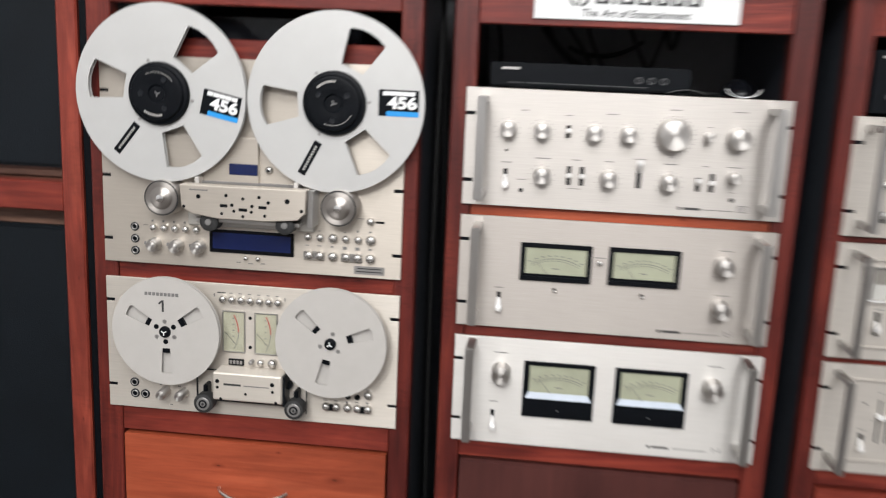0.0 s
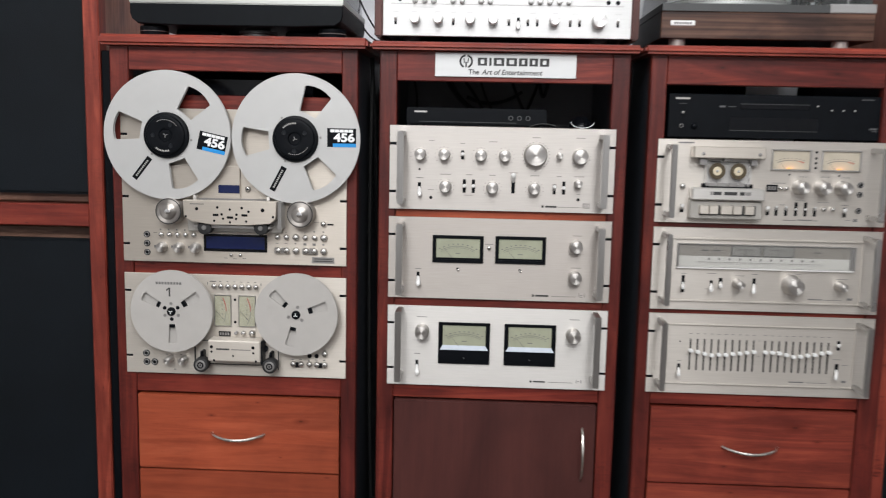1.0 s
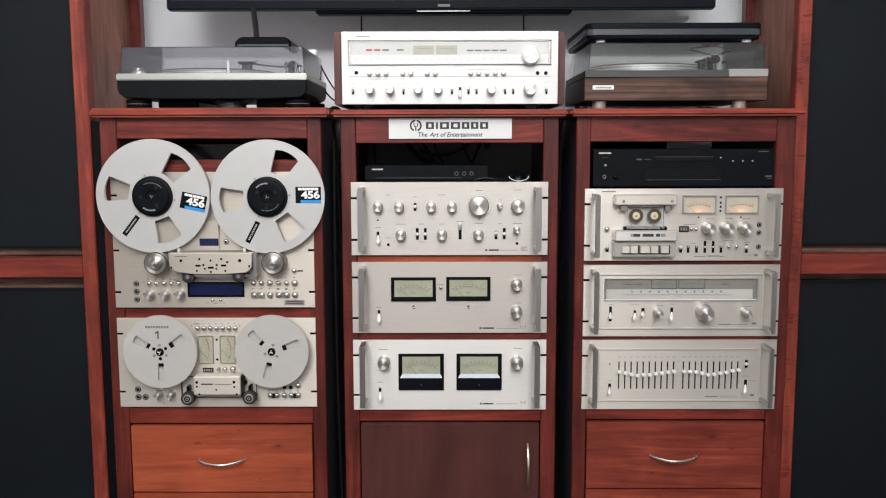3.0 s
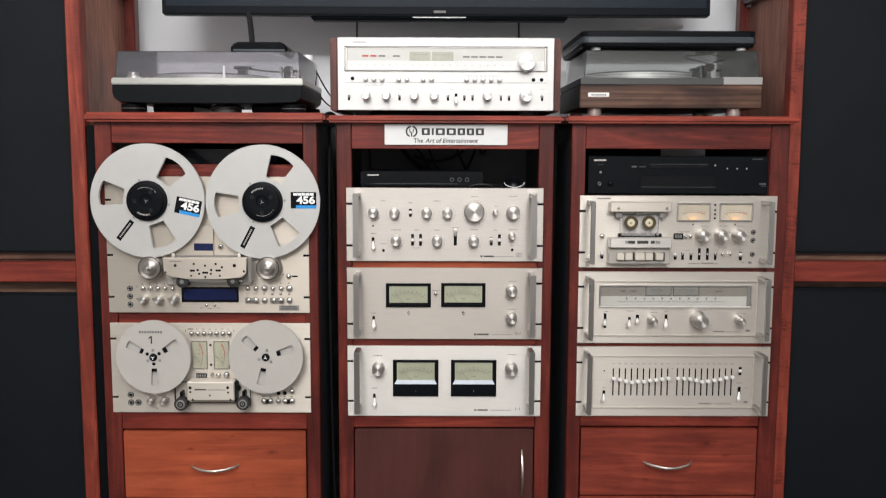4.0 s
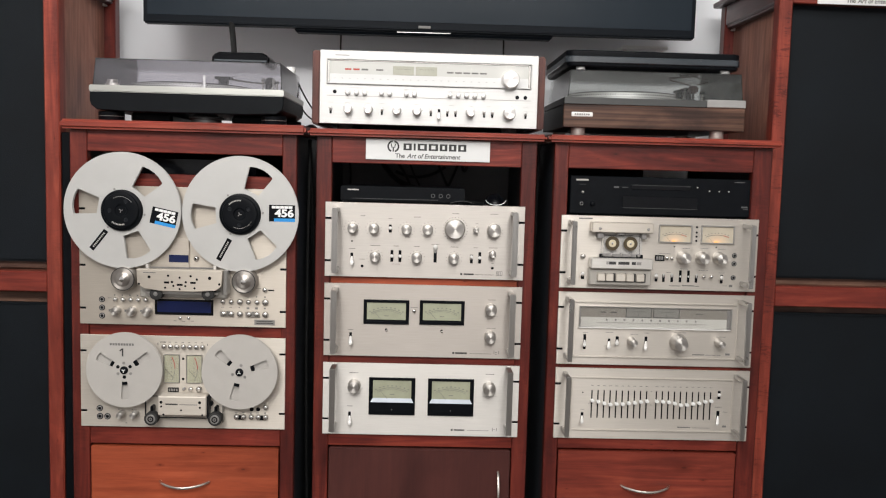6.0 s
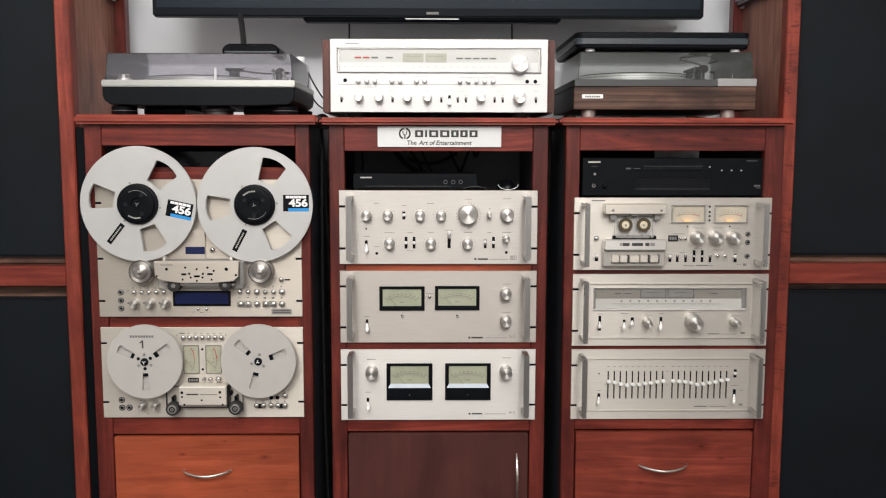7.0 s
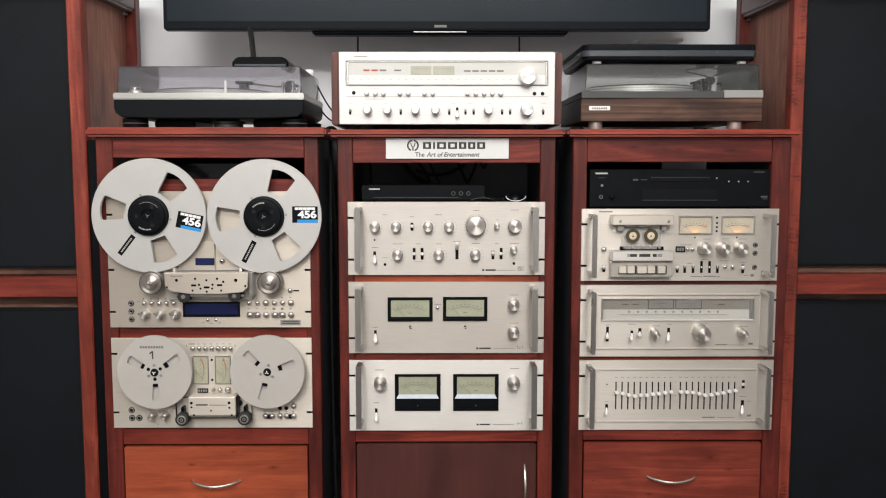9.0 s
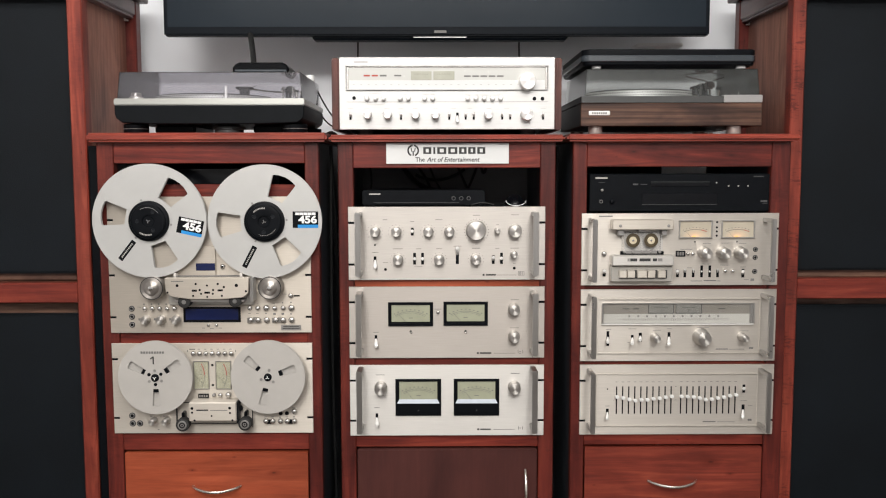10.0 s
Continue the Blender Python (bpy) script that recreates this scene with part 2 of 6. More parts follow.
M["post_flecked"] = wood("flecked_orange_stained_post", (0.145, 0.0245, 0.017), (0.272, 0.048, 0.030), (0.39, 0.085, 0.049), "z", 0.4, True, 0.08, 1.4, 1.0, 0.85)
M["beam"] = wood("orange_stained_beam", (0.11, 0.016, 0.012), (0.20, 0.031, 0.020), (0.29, 0.056, 0.033), "x", 0.4, True, 0.08, 1.4)
M["drawer"] = wood("cherry_drawer_front", (0.20, 0.037, 0.016), (0.385, 0.079, 0.034), (0.52, 0.135, 0.062), "x", 0.4, True, 0.08, 2.6)
M["drawer_dark"] = wood("streaked_mahogany_drawer_front", (0.10, 0.017, 0.012), (0.21, 0.037, 0.023), (0.38, 0.081, 0.042), "x", 0.4, True, 0.08, 1.9)
M["door"] = wood("dark_brown_door", (0.054, 0.0165, 0.0145), (0.076, 0.0235, 0.0200), (0.098, 0.0315, 0.0265), "z", 0.4, False, 0.08, 3.0)
M["panel"] = wood("brown_veneer_panel", (0.21, 0.088, 0.060), (0.335, 0.147, 0.101), (0.43, 0.212, 0.149), "z", 0.5, False, 0.05, 1.3)
M["walnut"] = wood("walnut_veneer", (0.030, 0.0135, 0.009), (0.088, 0.044, 0.029), (0.150, 0.081, 0.055), "x", 0.42, False, 0.1, 0.75, 0.35)
M["cheek"] = wood("rosewood_cheek", (0.06, 0.016, 0.012), (0.10, 0.026, 0.018), (0.15, 0.045, 0.03), "z", 0.4, False, 0.2)
M["oak"] = wood("pale_oak_veneer", (0.13, 0.068, 0.046), (0.21, 0.115, 0.08), (0.28, 0.165, 0.115), "x", 0.5, False, 0.0)
# near-black: the shade inside the cabinets is put into the timber's colour
M["shade"] = wood("shaded_inside_timber", (0.012, 0.006, 0.005), (0.02, 0.009, 0.007), (0.03, 0.013, 0.01), "z", 0.6, False, 0.0)
M["alu"] = brushed("brushed_silver_plate", (0.439, 0.41, 0.381), 0.35, 0.6)
M["alu_warm"] = brushed("warm_silver_plate", (0.537, 0.485, 0.421), 0.35, 0.55)
M["alu_white"] = brushed("bright_silver_plate", (0.616, 0.594, 0.563), 0.36, 0.5)
M["alu_pale"] = brushed("pale_silver_plate", (0.645, 0.601, 0.546), 0.35, 0.55)
M["alu_cool"] = brushed("cool_silver_plate", (0.50, 0.505, 0.475), 0.38, 0.4)
M["alu_receiver"] = brushed("bright_receiver_plate", (0.506, 0.504, 0.497), 0.36, 0.5)
M["alu_cream"] = brushed("cream_silver_plate", (0.612, 0.563, 0.498), 0.38, 0.45)
M["base_black"] = plain("black_rubber_base", (0.0065, 0.0078, 0.0095), 0.42, 0.0, 0.2, 40, 0.0, 0.0, 0.08)
M["silver"] = brushed("silver_handle_bar", (0.52, 0.505, 0.485), 0.30, 0.85, 0.9, "z")
M["steel"] = brushed("darker_steel_bar", (0.40, 0.388, 0.372), 0.28, 0.85, 0.9, "z")
M["knob"] = turned("turned_aluminium_knob", (0.60, 0.575, 0.545), 0.42, 0.85)
M["chrome"] = plain("chrome", (0.85, 0.84, 0.82), 0.12, 1.0, 0.03)
M["pull"] = plain("polished_nickel_pull", (0.72, 0.69, 0.63), 0.26, 1.0, 0.05)
M["foot_metal"] = plain("satin_turned_foot", (0.50, 0.47, 0.44), 0.42, 0.6, 0.05, 60)
M["platter"] = plain("satin_cast_platter", (0.62, 0.62, 0.61), 0.4, 0.5, 0.05, 60)
M["flange"] = plain("satin_reel_flange", (0.49, 0.486, 0.474), 0.45, 0.3, 0.04, 25)
M["flange_grey"] = plain("pale_grey_plastic_flange", (0.44, 0.42, 0.395), 0.35, 0.0, 0.05, 30)
M["black"] = plain("black_plastic", (0.0036, 0.0046, 0.0064), 0.42, 0.0, 0.3, 40, 0.0, 0.0, 0.1)
M["gloss_black"] = plain("gloss_black_plastic", (0.004, 0.0045, 0.006), 0.14, 0.0, 0.2, 20, 0.0, 0.0, 0.25)
M["dark_metal"] = plain("dark_painted_metal", (0.0055, 0.007, 0.010), 0.42, 0.0, 0.2, 40, 0.0, 0.0, 0.25)
M["deck_grey"] = plain("dark_grey_deck_paint", (0.035, 0.036, 0.036), 0.4, 0.0, 0.1)
M["deck_edge"] = plain("grey_deck_edge_paint", (0.045, 0.047, 0.047), 0.45, 0.0, 0.1)
M["dial_tan"] = plain("dim_dial_glass", (0.225, 0.208, 0.18), 0.3, 0.0, 0.05, 10)
M["strip"] = plain("pale_scale_strip", (0.52, 0.51, 0.475), 0.3, 0.0, 0.04, 10)
M["bay"] = plain("satin_bay_metal", (0.44, 0.42, 0.385), 0.35, 0.35, 0.08)
M["alu_brown"] = brushed("brownish_silver_plate", (0.402, 0.368, 0.336), 0.35, 0.6)
M["knob_bright"] = turned("bright_turned_knob", (0.80, 0.785, 0.77), 0.42, 0.8)
M["roller"] = turned("turned_steel_roller", (0.44, 0.41, 0.38), 0.40, 0.85)
M["satin_bright"] = plain("bright_satin_button", (0.86, 0.855, 0.845), 0.35, 0.3, 0.03)
M["satin"] = plain("satin_silver_button", (0.58, 0.565, 0.54), 0.26, 0.9, 0.05)
M["grey"] = plain("grey_metal", (0.30, 0.29, 0.28), 0.4, 0.6, 0.1)
M["rubber"] = plain("worn_rubber", (0.022, 0.022, 0.022), 0.7, 0.0, 0.4, 60, 0.3)
M["ink"] = plain("dark_printing_ink", (0.03, 0.03, 0.03), 0.6)
M["ink_grey"] = plain("grey_printing_ink", (0.16, 0.155, 0.15), 0.6)
M["dim_print"] = plain("dim_grey_print", (0.075, 0.075, 0.078), 0.6)
M["white"] = plain("white_plastic", (0.80, 0.80, 0.79), 0.4, 0.0, 0.05)
M["sign_white"] = plain("white_sign_board", (0.66, 0.665, 0.66), 0.35, 0.0, 0.05, 10)
M["cream"] = plain("cream_plastic", (0.62, 0.55, 0.40), 0.45)
M["rim_white"] = plain("bright_white_rim", (0.85, 0.85, 0.85), 0.25, 0.0, 0.02)
M["brown_tape"] = plain("brown_recording_tape", (0.07, 0.052, 0.028), 0.3)
M["blue"] = plain("blue_print", (0.012, 0.26, 0.64), 0.45)
M["red_ink"] = plain("red_print", (0.45, 0.06, 0.04), 0.5)
M["blue_window"] = plain("dark_blue_display_window", (0.007, 0.013, 0.062), 0.12, 0.0, 0.2, 15)
M["meter"] = lamp_lit("green_lit_meter_face", (0.335, 0.345, 0.25), 0.05)
M["lever"] = plain("bright_lever_cap", (0.86, 0.85, 0.83), 0.22, 0.25, 0.02)
M["side_black"] = plain("blue_black_side_board", (0.045, 0.052, 0.064), 0.45, 0.0, 0.2, 8)
M["meter_warm"] = lamp_lit("amber_lit_meter_face", (0.45, 0.40, 0.315), 0.05, (0.95, 0.42, 0.12), 0.55)
M["meter_cream"] = lamp_lit("cream_meter_face", (0.44, 0.43, 0.315), 0.02)
M["meter_grey"] = plain("unlit_olive_meter_face", (0.21, 0.205, 0.185), 0.35)
M["meter_olive"] = plain("pale_olive_meter_face", (0.40, 0.40, 0.33), 0.3)
# bluish reflection on the meter bevels, given as their colour
M["tray"] = plain("bluish_sheen_bevel", (0.42, 0.47, 0.54), 0.4, 0.0)
M["orange_glow"] = lamp_lit("orange_pilot_glow", (0.95, 0.40, 0.12), 0.8)
M["cloth"] = cloth("black_grille_cloth", (0.0036, 0.0062, 0.0092))
M["smoke"] = clear("smoked_acrylic", (0.90, 0.895, 0.915), 0.04, 0.935, (0.41, 0.40, 0.43))
M["smoke_grey"] = clear("grey_acrylic", (0.915, 0.925, 0.92), 0.04, 0.95, (0.40, 0.42, 0.41))
M["clear"] = clear("clear_plastic", (0.97, 0.97, 0.97), 0.05, 0.95)
M["wall"] = plain("white_painted_wall", (0.86, 0.88, 0.915), 0.7, 0.0, 0.05, 2, 0.15)
M["ceiling"] = plain("white_ceiling_paint", (0.82, 0.82, 0.81), 0.8, 0.0, 0.04, 2)
M["tile"] = plain("dark_brown_floor_tile", (0.075, 0.064, 0.056), 0.5, 0.0, 0.15, 3, 0.0, 0.0, 0.2)
M["far_wall"] = plain("pale_painted_wall", (0.66, 0.66, 0.67), 0.7, 0.0, 0.05, 2, 0.15)
M["screen"] = plain("matt_dark_screen", (0.019, 0.0255, 0.033), 0.22, 0.0, 0.1, 1, 0.0, 0.0, 0.07)
M["bezel"] = plain("black_bezel", (0.0055, 0.0075, 0.0105), 0.45, 0.0, 0.1, 40, 0.0, 0.0, 0.06)
M["lid"] = plain("grey_black_acrylic", (0.006, 0.0075, 0.010), 0.22, 0.0, 0.1, 10, 0.0, 0.3)
M["lid_rim"] = plain("dark_grey_glossy_rim", (0.034, 0.042, 0.050), 0.25, 0.0, 0.1, 10, 0.0, 0.3)
M["pale_dial"] = plain("pale_dial_glass", (0.56, 0.56, 0.535), 0.25, 0.0, 0.03, 10)
M["ink_pale"] = plain("pale_grey_print", (0.36, 0.355, 0.35), 0.6)
M["piano_black"] = plain("piano_black_plastic", (0.003, 0.0035, 0.0045), 0.10, 0.0, 0.1, 20, 0.0, 0.0, 0.12)
M["cable"] = plain("black_cable", (0.010, 0.010, 0.010), 0.5)


# ---------------------------------------------------------------- mesh helpers
def box_bm(x0, x1, y0, y1, z0, z1, bevel=0.0, segments=1):
    bm = bmesh.new()
    bmesh.ops.create_cube(bm, size=1.0)
    sx, sy, sz = x1 - x0, y1 - y0, z1 - z0
    for v in bm.verts:
        v.co = ((x0 + x1) / 2 + v.co.x * sx, (y0 + y1) / 2 + v.co.y * sy, (z0 + z1) / 2 + v.co.z * sz)
    if bevel > 0:
        bmesh.ops.bevel(bm, geom=bm.edges[:], offset=min(bevel, 0.45 * min(abs(sx), abs(sy), abs(sz))), segments=segments, affect="EDGES")
    return bm


def lathe_bm(cx, cz, profile, seg=32):
    """Turns (radius, y) pairs round the line x=cx, z=cz; y grows away from the viewer."""
    bm = bmesh.new()
    rings = []
    for r, y in profile:
        if r < 1e-6:
            rings.append([bm.verts.new((cx, y, cz))])
        else:
            rings.append([bm.verts.new((cx + r * math.cos(2 * math.pi * k / seg), y, cz + r * math.sin(2 * math.pi * k / seg))) for k in range(seg)])
    for a, b in zip(rings, rings[1:]):
        if len(a) == 1 and len(b) == 1:
            continue
        for k in range(seg):
            k2 = (k + 1) % seg
            if len(a) == 1:
                bm.faces.new((a[0], b[k], b[k2]))
            elif len(b) == 1:
                bm.faces.new((a[k], b[0], a[k2]))
            else:
                bm.faces.new((a[k], b[k], b[k2], a[k2]))
    bmesh.ops.recalc_face_normals(bm, faces=bm.faces[:])
    return bm


def upright_bm(cx, cy, profile, seg=32):
    """Turns (radius, z) pairs round an upright axis."""
    bm = lathe_bm(0, 0, profile, seg)
    for v in bm.verts:
        v.co = (cx + v.co.x, cy + v.co.z, v.co.y)
    bmesh.ops.recalc_face_normals(bm, faces=bm.faces[:])
    return bm


def prism_bm(outline, y0, y1, bevel=0.0):
    """A sheet from y0 (front) to y1 with an (x, z) outline."""
    bm = bmesh.new()
    front = [bm.verts.new((x, y0, z)) for x, z in outline]
    f = bm.faces.new(front)
    ext = bmesh.ops.extrude_face_region(bm, geom=[f])
    for v in ext["geom"]:
        if isinstance(v, bmesh.types.BMVert):
            v.co.y = y1
    bmesh.ops.recalc_face_normals(bm, faces=bm.faces[:])
    if bevel:
        edges = [e for e in bm.edges if abs(e.verts[0].co.y - y0) < 1e-6 and abs(e.verts[1].co.y - y0) < 1e-6]
        bmesh.ops.bevel(bm, geom=edges, offset=bevel, segments=1, affect="EDGES")
    return bm


def tube_bm(points, radius, seg=8):
    bm = bmesh.new()
    pts = [Vector(p) for p in points]
    rings = []
    for i, p in enumerate(pts):
        d = (pts[min(i + 1, len(pts) - 1)] - pts[max(i - 1, 0)]).normalized()
        a = d.orthogonal().normalized() if not rings else (prev - prev.dot(d) * d).normalized()
        prev = a
        b = d.cross(a)
        rings.append([bm.verts.new(p + radius * (math.cos(2 * math.pi * k / seg) * a + math.sin(2 * math.pi * k / seg) * b)) for k in range(seg)])
    for r0, r1 in zip(rings, rings[1:]):
        for k in range(seg):
            bm.faces.new((r0[k], r0[(k + 1) % seg], r1[(k + 1) % seg], r1[k]))
    bm.faces.new(rings[0])
    bm.faces.new(rings[-1])
    bmesh.ops.recalc_face_normals(bm, faces=bm.faces[:])
    return bm


def arc(p0, p1, sag, n=10, side=0.0):
    """Points from p0 to p1 hanging down by sag and swung sideways by side."""
    a, b = Vector(p0), Vector(p1)
    return [a.lerp(b, k / n) + Vector((side, 0, -sag)) * (4 * (k / n) * (1 - k / n)) for k in range(n + 1)]


def join_bm(parts):
    out = bmesh.new()
    for b in parts:
        me = bpy.data.meshes.new("tmp")
        b.to_mesh(me)
        b.free()
        out.from_mesh(me)
        bpy.data.meshes.remove(me)
    return out


def finish(bm, name, material, smooth):
    me = bpy.data.meshes.new(name)
    bm.to_mesh(me)
    bm.free()
    me.materials.append(material)
    if smooth:
        me.shade_smooth()
        me.set_sharp_from_angle(angle=radians(35))
    return me


def thing(name, base, label, category, group="", kind=""):
    ob = new(name)
    ob.empty_display_size = 0.05
    ob.location = base
    return tagged(ob, label, category, group, kind)


def origin_of(ob):
    p = Vector((0, 0, 0))
    while ob:
        p += ob.location
        ob = ob.parent
    return p


def part(name, bm, material, parent, label="", smooth=True, kind=""):
    o = origin_of(parent)
    for v in bm.verts:
        v.co -= o
    ob = new(name, finish(bm, name, material, smooth))
    ob.parent = parent
    return tagged(ob, label, "", "", kind or ("stuff" if name in ("lettering", "strobe_dots") else ""))


def solid(name, bm, material, label, category, kind="", smooth=True):
    """A thing that is one single mesh."""
    return tagged(new(name, finish(bm, name, material, smooth)), label, category, "", kind)


def text_bm(body, x, y, z, height, depth=0.0004, slant=0.0, turn=0.0, width=None, bold=0.0):
    cu = bpy.data.curves.new("lettering", "FONT")
    cu.body, cu.size, cu.extrude, cu.shear = body, height / 0.7, depth, slant
    cu.align_x, cu.align_y, cu.offset = "CENTER", "CENTER", bold
    ob = bpy.data.objects.new("lettering", cu)
    scene.collection.objects.link(ob)
    bpy.context.view_layer.update()
    me = bpy.data.meshes.new_from_object(ob.evaluated_get(bpy.context.evaluated_depsgraph_get()))
    bpy.data.objects.remove(ob)
    bm = bmesh.new()
    bm.from_mesh(me)
    bpy.data.meshes.remove(me)
    xs = [v.co.x for v in bm.verts]
    k = width / (max(xs) - min(xs)) if width else 1.0
    c, s = math.cos(radians(turn)), math.sin(radians(turn))
    for v in bm.verts:
        px, pz, py = v.co.x * k, v.co.y, v.co.z
        v.co = (x + px * c - pz * s, y - py, z + px * s + pz * c)
    bmesh.ops.recalc_face_normals(bm, faces=bm.faces[:])
    return bm


# ---------------------------------------------------------------- the room
WALL_Y = 0.60
solid("floor", box_bm(-3.0, 3.0, -5.6, WALL_Y + 0.1, -0.1, 0.0), M["tile"], "dark brown tiled floor of the room", "floor", "structure")
solid("ceiling", box_bm(-3.0, 3.0, -5.6, WALL_Y + 0.1, 2.95, 3.05), M["ceiling"], "white painted ceiling", "ceiling", "structure")
solid("wall_north", box_bm(-3.0, 3.0, WALL_Y, WALL_Y + 0.1, 0, 2.95), M["wall"], "white painted wall behind the cabinets", "wall", "structure")
solid("wall_south", box_bm(-3.0, 3.0, -5.7, -5.6, 0, 2.95), M["far_wall"], "plain pale painted wall", "wall", "structure")
solid("wall_west", box_bm(-3.1, -3.0, -5.7, WALL_Y + 0.1, 0, 2.95), M["far_wall"], "plain pale painted wall", "wall", "structure")
solid("wall_east", box_bm(3.0, 3.1, -5.7, WALL_Y + 0.1, 0, 2.95), M["far_wall"], "plain pale painted wall", "wall", "structure")


# ---------------------------------------------------------------- rack cabinets
FRONT = 0.006


def pull_bm(p0, p1, out):
    """A bowed bar handle between two points on a front."""
    a, b = Vector(p0), Vector(p1)
    n = 14
    pts = []
    for k in range(n + 1):
        t = k / n
        pts.append(a.lerp(b, t) + Vector((0, -out * math.sin(math.pi * t) ** 0.6, -0.006 * math.sin(math.pi * t) if abs(a.x - b.x) > 0.02 else 0)))
    return tube_bm(pts, 0.0036, 10)


def rack_cabinet(x0, x1, xi0, xi1, rail_z, top, top_z, lower, low_z, gaps, label, group):
    """A tall open-fronted rack cabinet: two stiles, rails, sides, a moulded top and drawers or a door below."""
    c = thing("rack_cabinet", ((x0 + x1) / 2, 0.25, 0), label, "rack cabinet", group)
    part("stile", box_bm(x0, xi0, FRONT, FRONT + 0.03, 0.0, 1.207, 0.002), M["stile"], c)
    part("stile", box_bm(xi1, x1, FRONT, FRONT + 0.03, 0.0, 1.207, 0.002), M["stile"], c)
    part("top_rail", box_bm(xi0, xi1, FRONT + 0.002, FRONT + 0.028, rail_z, 1.207, 0.0015), M["rail"], c)
    part("middle_rail", box_bm(xi0, xi1, FRONT + 0.003, FRONT + 0.028, low_z + 0.004, 0.485, 0.0015), M["beam"] if lower != "door" else M["rail"], c)
    for z0, z1 in gaps:
        # middle rack's upper filler: brighter drawer timber stands for an orange reflection
        part("filler_rail", box_bm(xi0, xi1, FRONT + 0.006, FRONT + 0.026, z0, z1, 0.001), M["drawer"] if z0 > 0.8 and lower == "door" else M["rail"] if z0 > 0.7 else M["beam"], c)
    part("side_panel", box_bm(x0 + 0.004, x0 + 0.022, FRONT + 0.03, 0.49, 0.0, 1.207), M["side_black"], c)
    part("side_panel", box_bm(x1 - 0.022, x1 - 0.004, FRONT + 0.03, 0.49, 0.0, 1.207), M["side_black"], c)
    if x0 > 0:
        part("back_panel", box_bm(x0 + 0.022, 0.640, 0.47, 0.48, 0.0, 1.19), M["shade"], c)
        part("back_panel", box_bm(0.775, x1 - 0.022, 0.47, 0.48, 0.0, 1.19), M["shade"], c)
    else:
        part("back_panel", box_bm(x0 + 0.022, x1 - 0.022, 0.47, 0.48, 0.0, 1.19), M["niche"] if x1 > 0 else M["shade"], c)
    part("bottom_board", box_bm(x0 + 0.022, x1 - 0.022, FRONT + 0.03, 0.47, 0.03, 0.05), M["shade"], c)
    tx0, tx1 = top
    part("top_board", box_bm(tx0, tx1, -0.02, 0.495, 1.207, top_z, 0.006, 3), M["edge"], c, "bright red moulded top board")
    if lower == "door":
        part("plinth_rail", box_bm(xi0, xi1, FRONT + 0.003, FRONT + 0.028, 0.0, 0.09, 0.0015), M["rail"], c)
        d = part("door", box_bm(xi0 + 0.003, xi1 - 0.003, FRONT - 0.002, FRONT + 0.02, 0.093, low_z, 0.003, 2), M["door"], c, "dark brown flat cabinet door")
        hx = xi1 - 0.032
        part("handle", pull_bm((hx, FRONT - 0.002, low_z - 0.054), (hx, FRONT - 0.002, low_z - 0.174), 0.03), M["pull"], d, "bowed polished nickel handle")
    else:
        part("plinth_rail", box_bm(xi0, xi1, FRONT + 0.003, FRONT + 0.028, 0.0, 0.088, 0.0015), M["rail"], c)
        for z1 in (low_z, low_z - 0.177):
            d = part("drawer", box_bm(xi0 + 0.003, xi1 - 0.003, FRONT - 0.002, FRONT + 0.02, z1 - 0.1748, z1 - 0.0012, 0.0016, 2), M["drawer_dark"] if x0 > 0 else M["drawer"], c, "streaked mahogany drawer front" if x0 > 0 else "cherry stained drawer front")
            hx, hz = lower, z1 - 0.087
            part("handle", pull_bm((hx - 0.06, FRONT - 0.002, hz), (hx + 0.06, FRONT - 0.002, hz), 0.032), M["pull"], d, "bowed polished nickel handle")
    return c


RACKS = "rack cabinets along the wall"
rack_cabinet(-0.849, -0.311, -0.808, -0.345, 1.156, (-0.864, -0.2875), 1.2292, -0.577, 0.4385, ((0.709, 0.7465), (1.0705, 1.105)), "red-stained wooden rack cabinet with two cherry drawers", RACKS)
rack_cabinet(-0.264, 0.265, -0.227, 0.228, 1.144, (-0.2835, 0.2845), 1.2235, "door", 0.4445, ((0.654, 0.681), (0.849, 0.876)), "red-stained wooden rack cabinet with a dark brown door", RACKS)
rack_cabinet(0.308, 0.837, 0.342, 0.792, 1.146, (0.2895, 0.8535), 1.2245, 0.565, 0.448, ((0.653, 0.672), (0.841, 0.861)), "red-stained wooden rack cabinet with streaked mahogany drawers", RACKS)


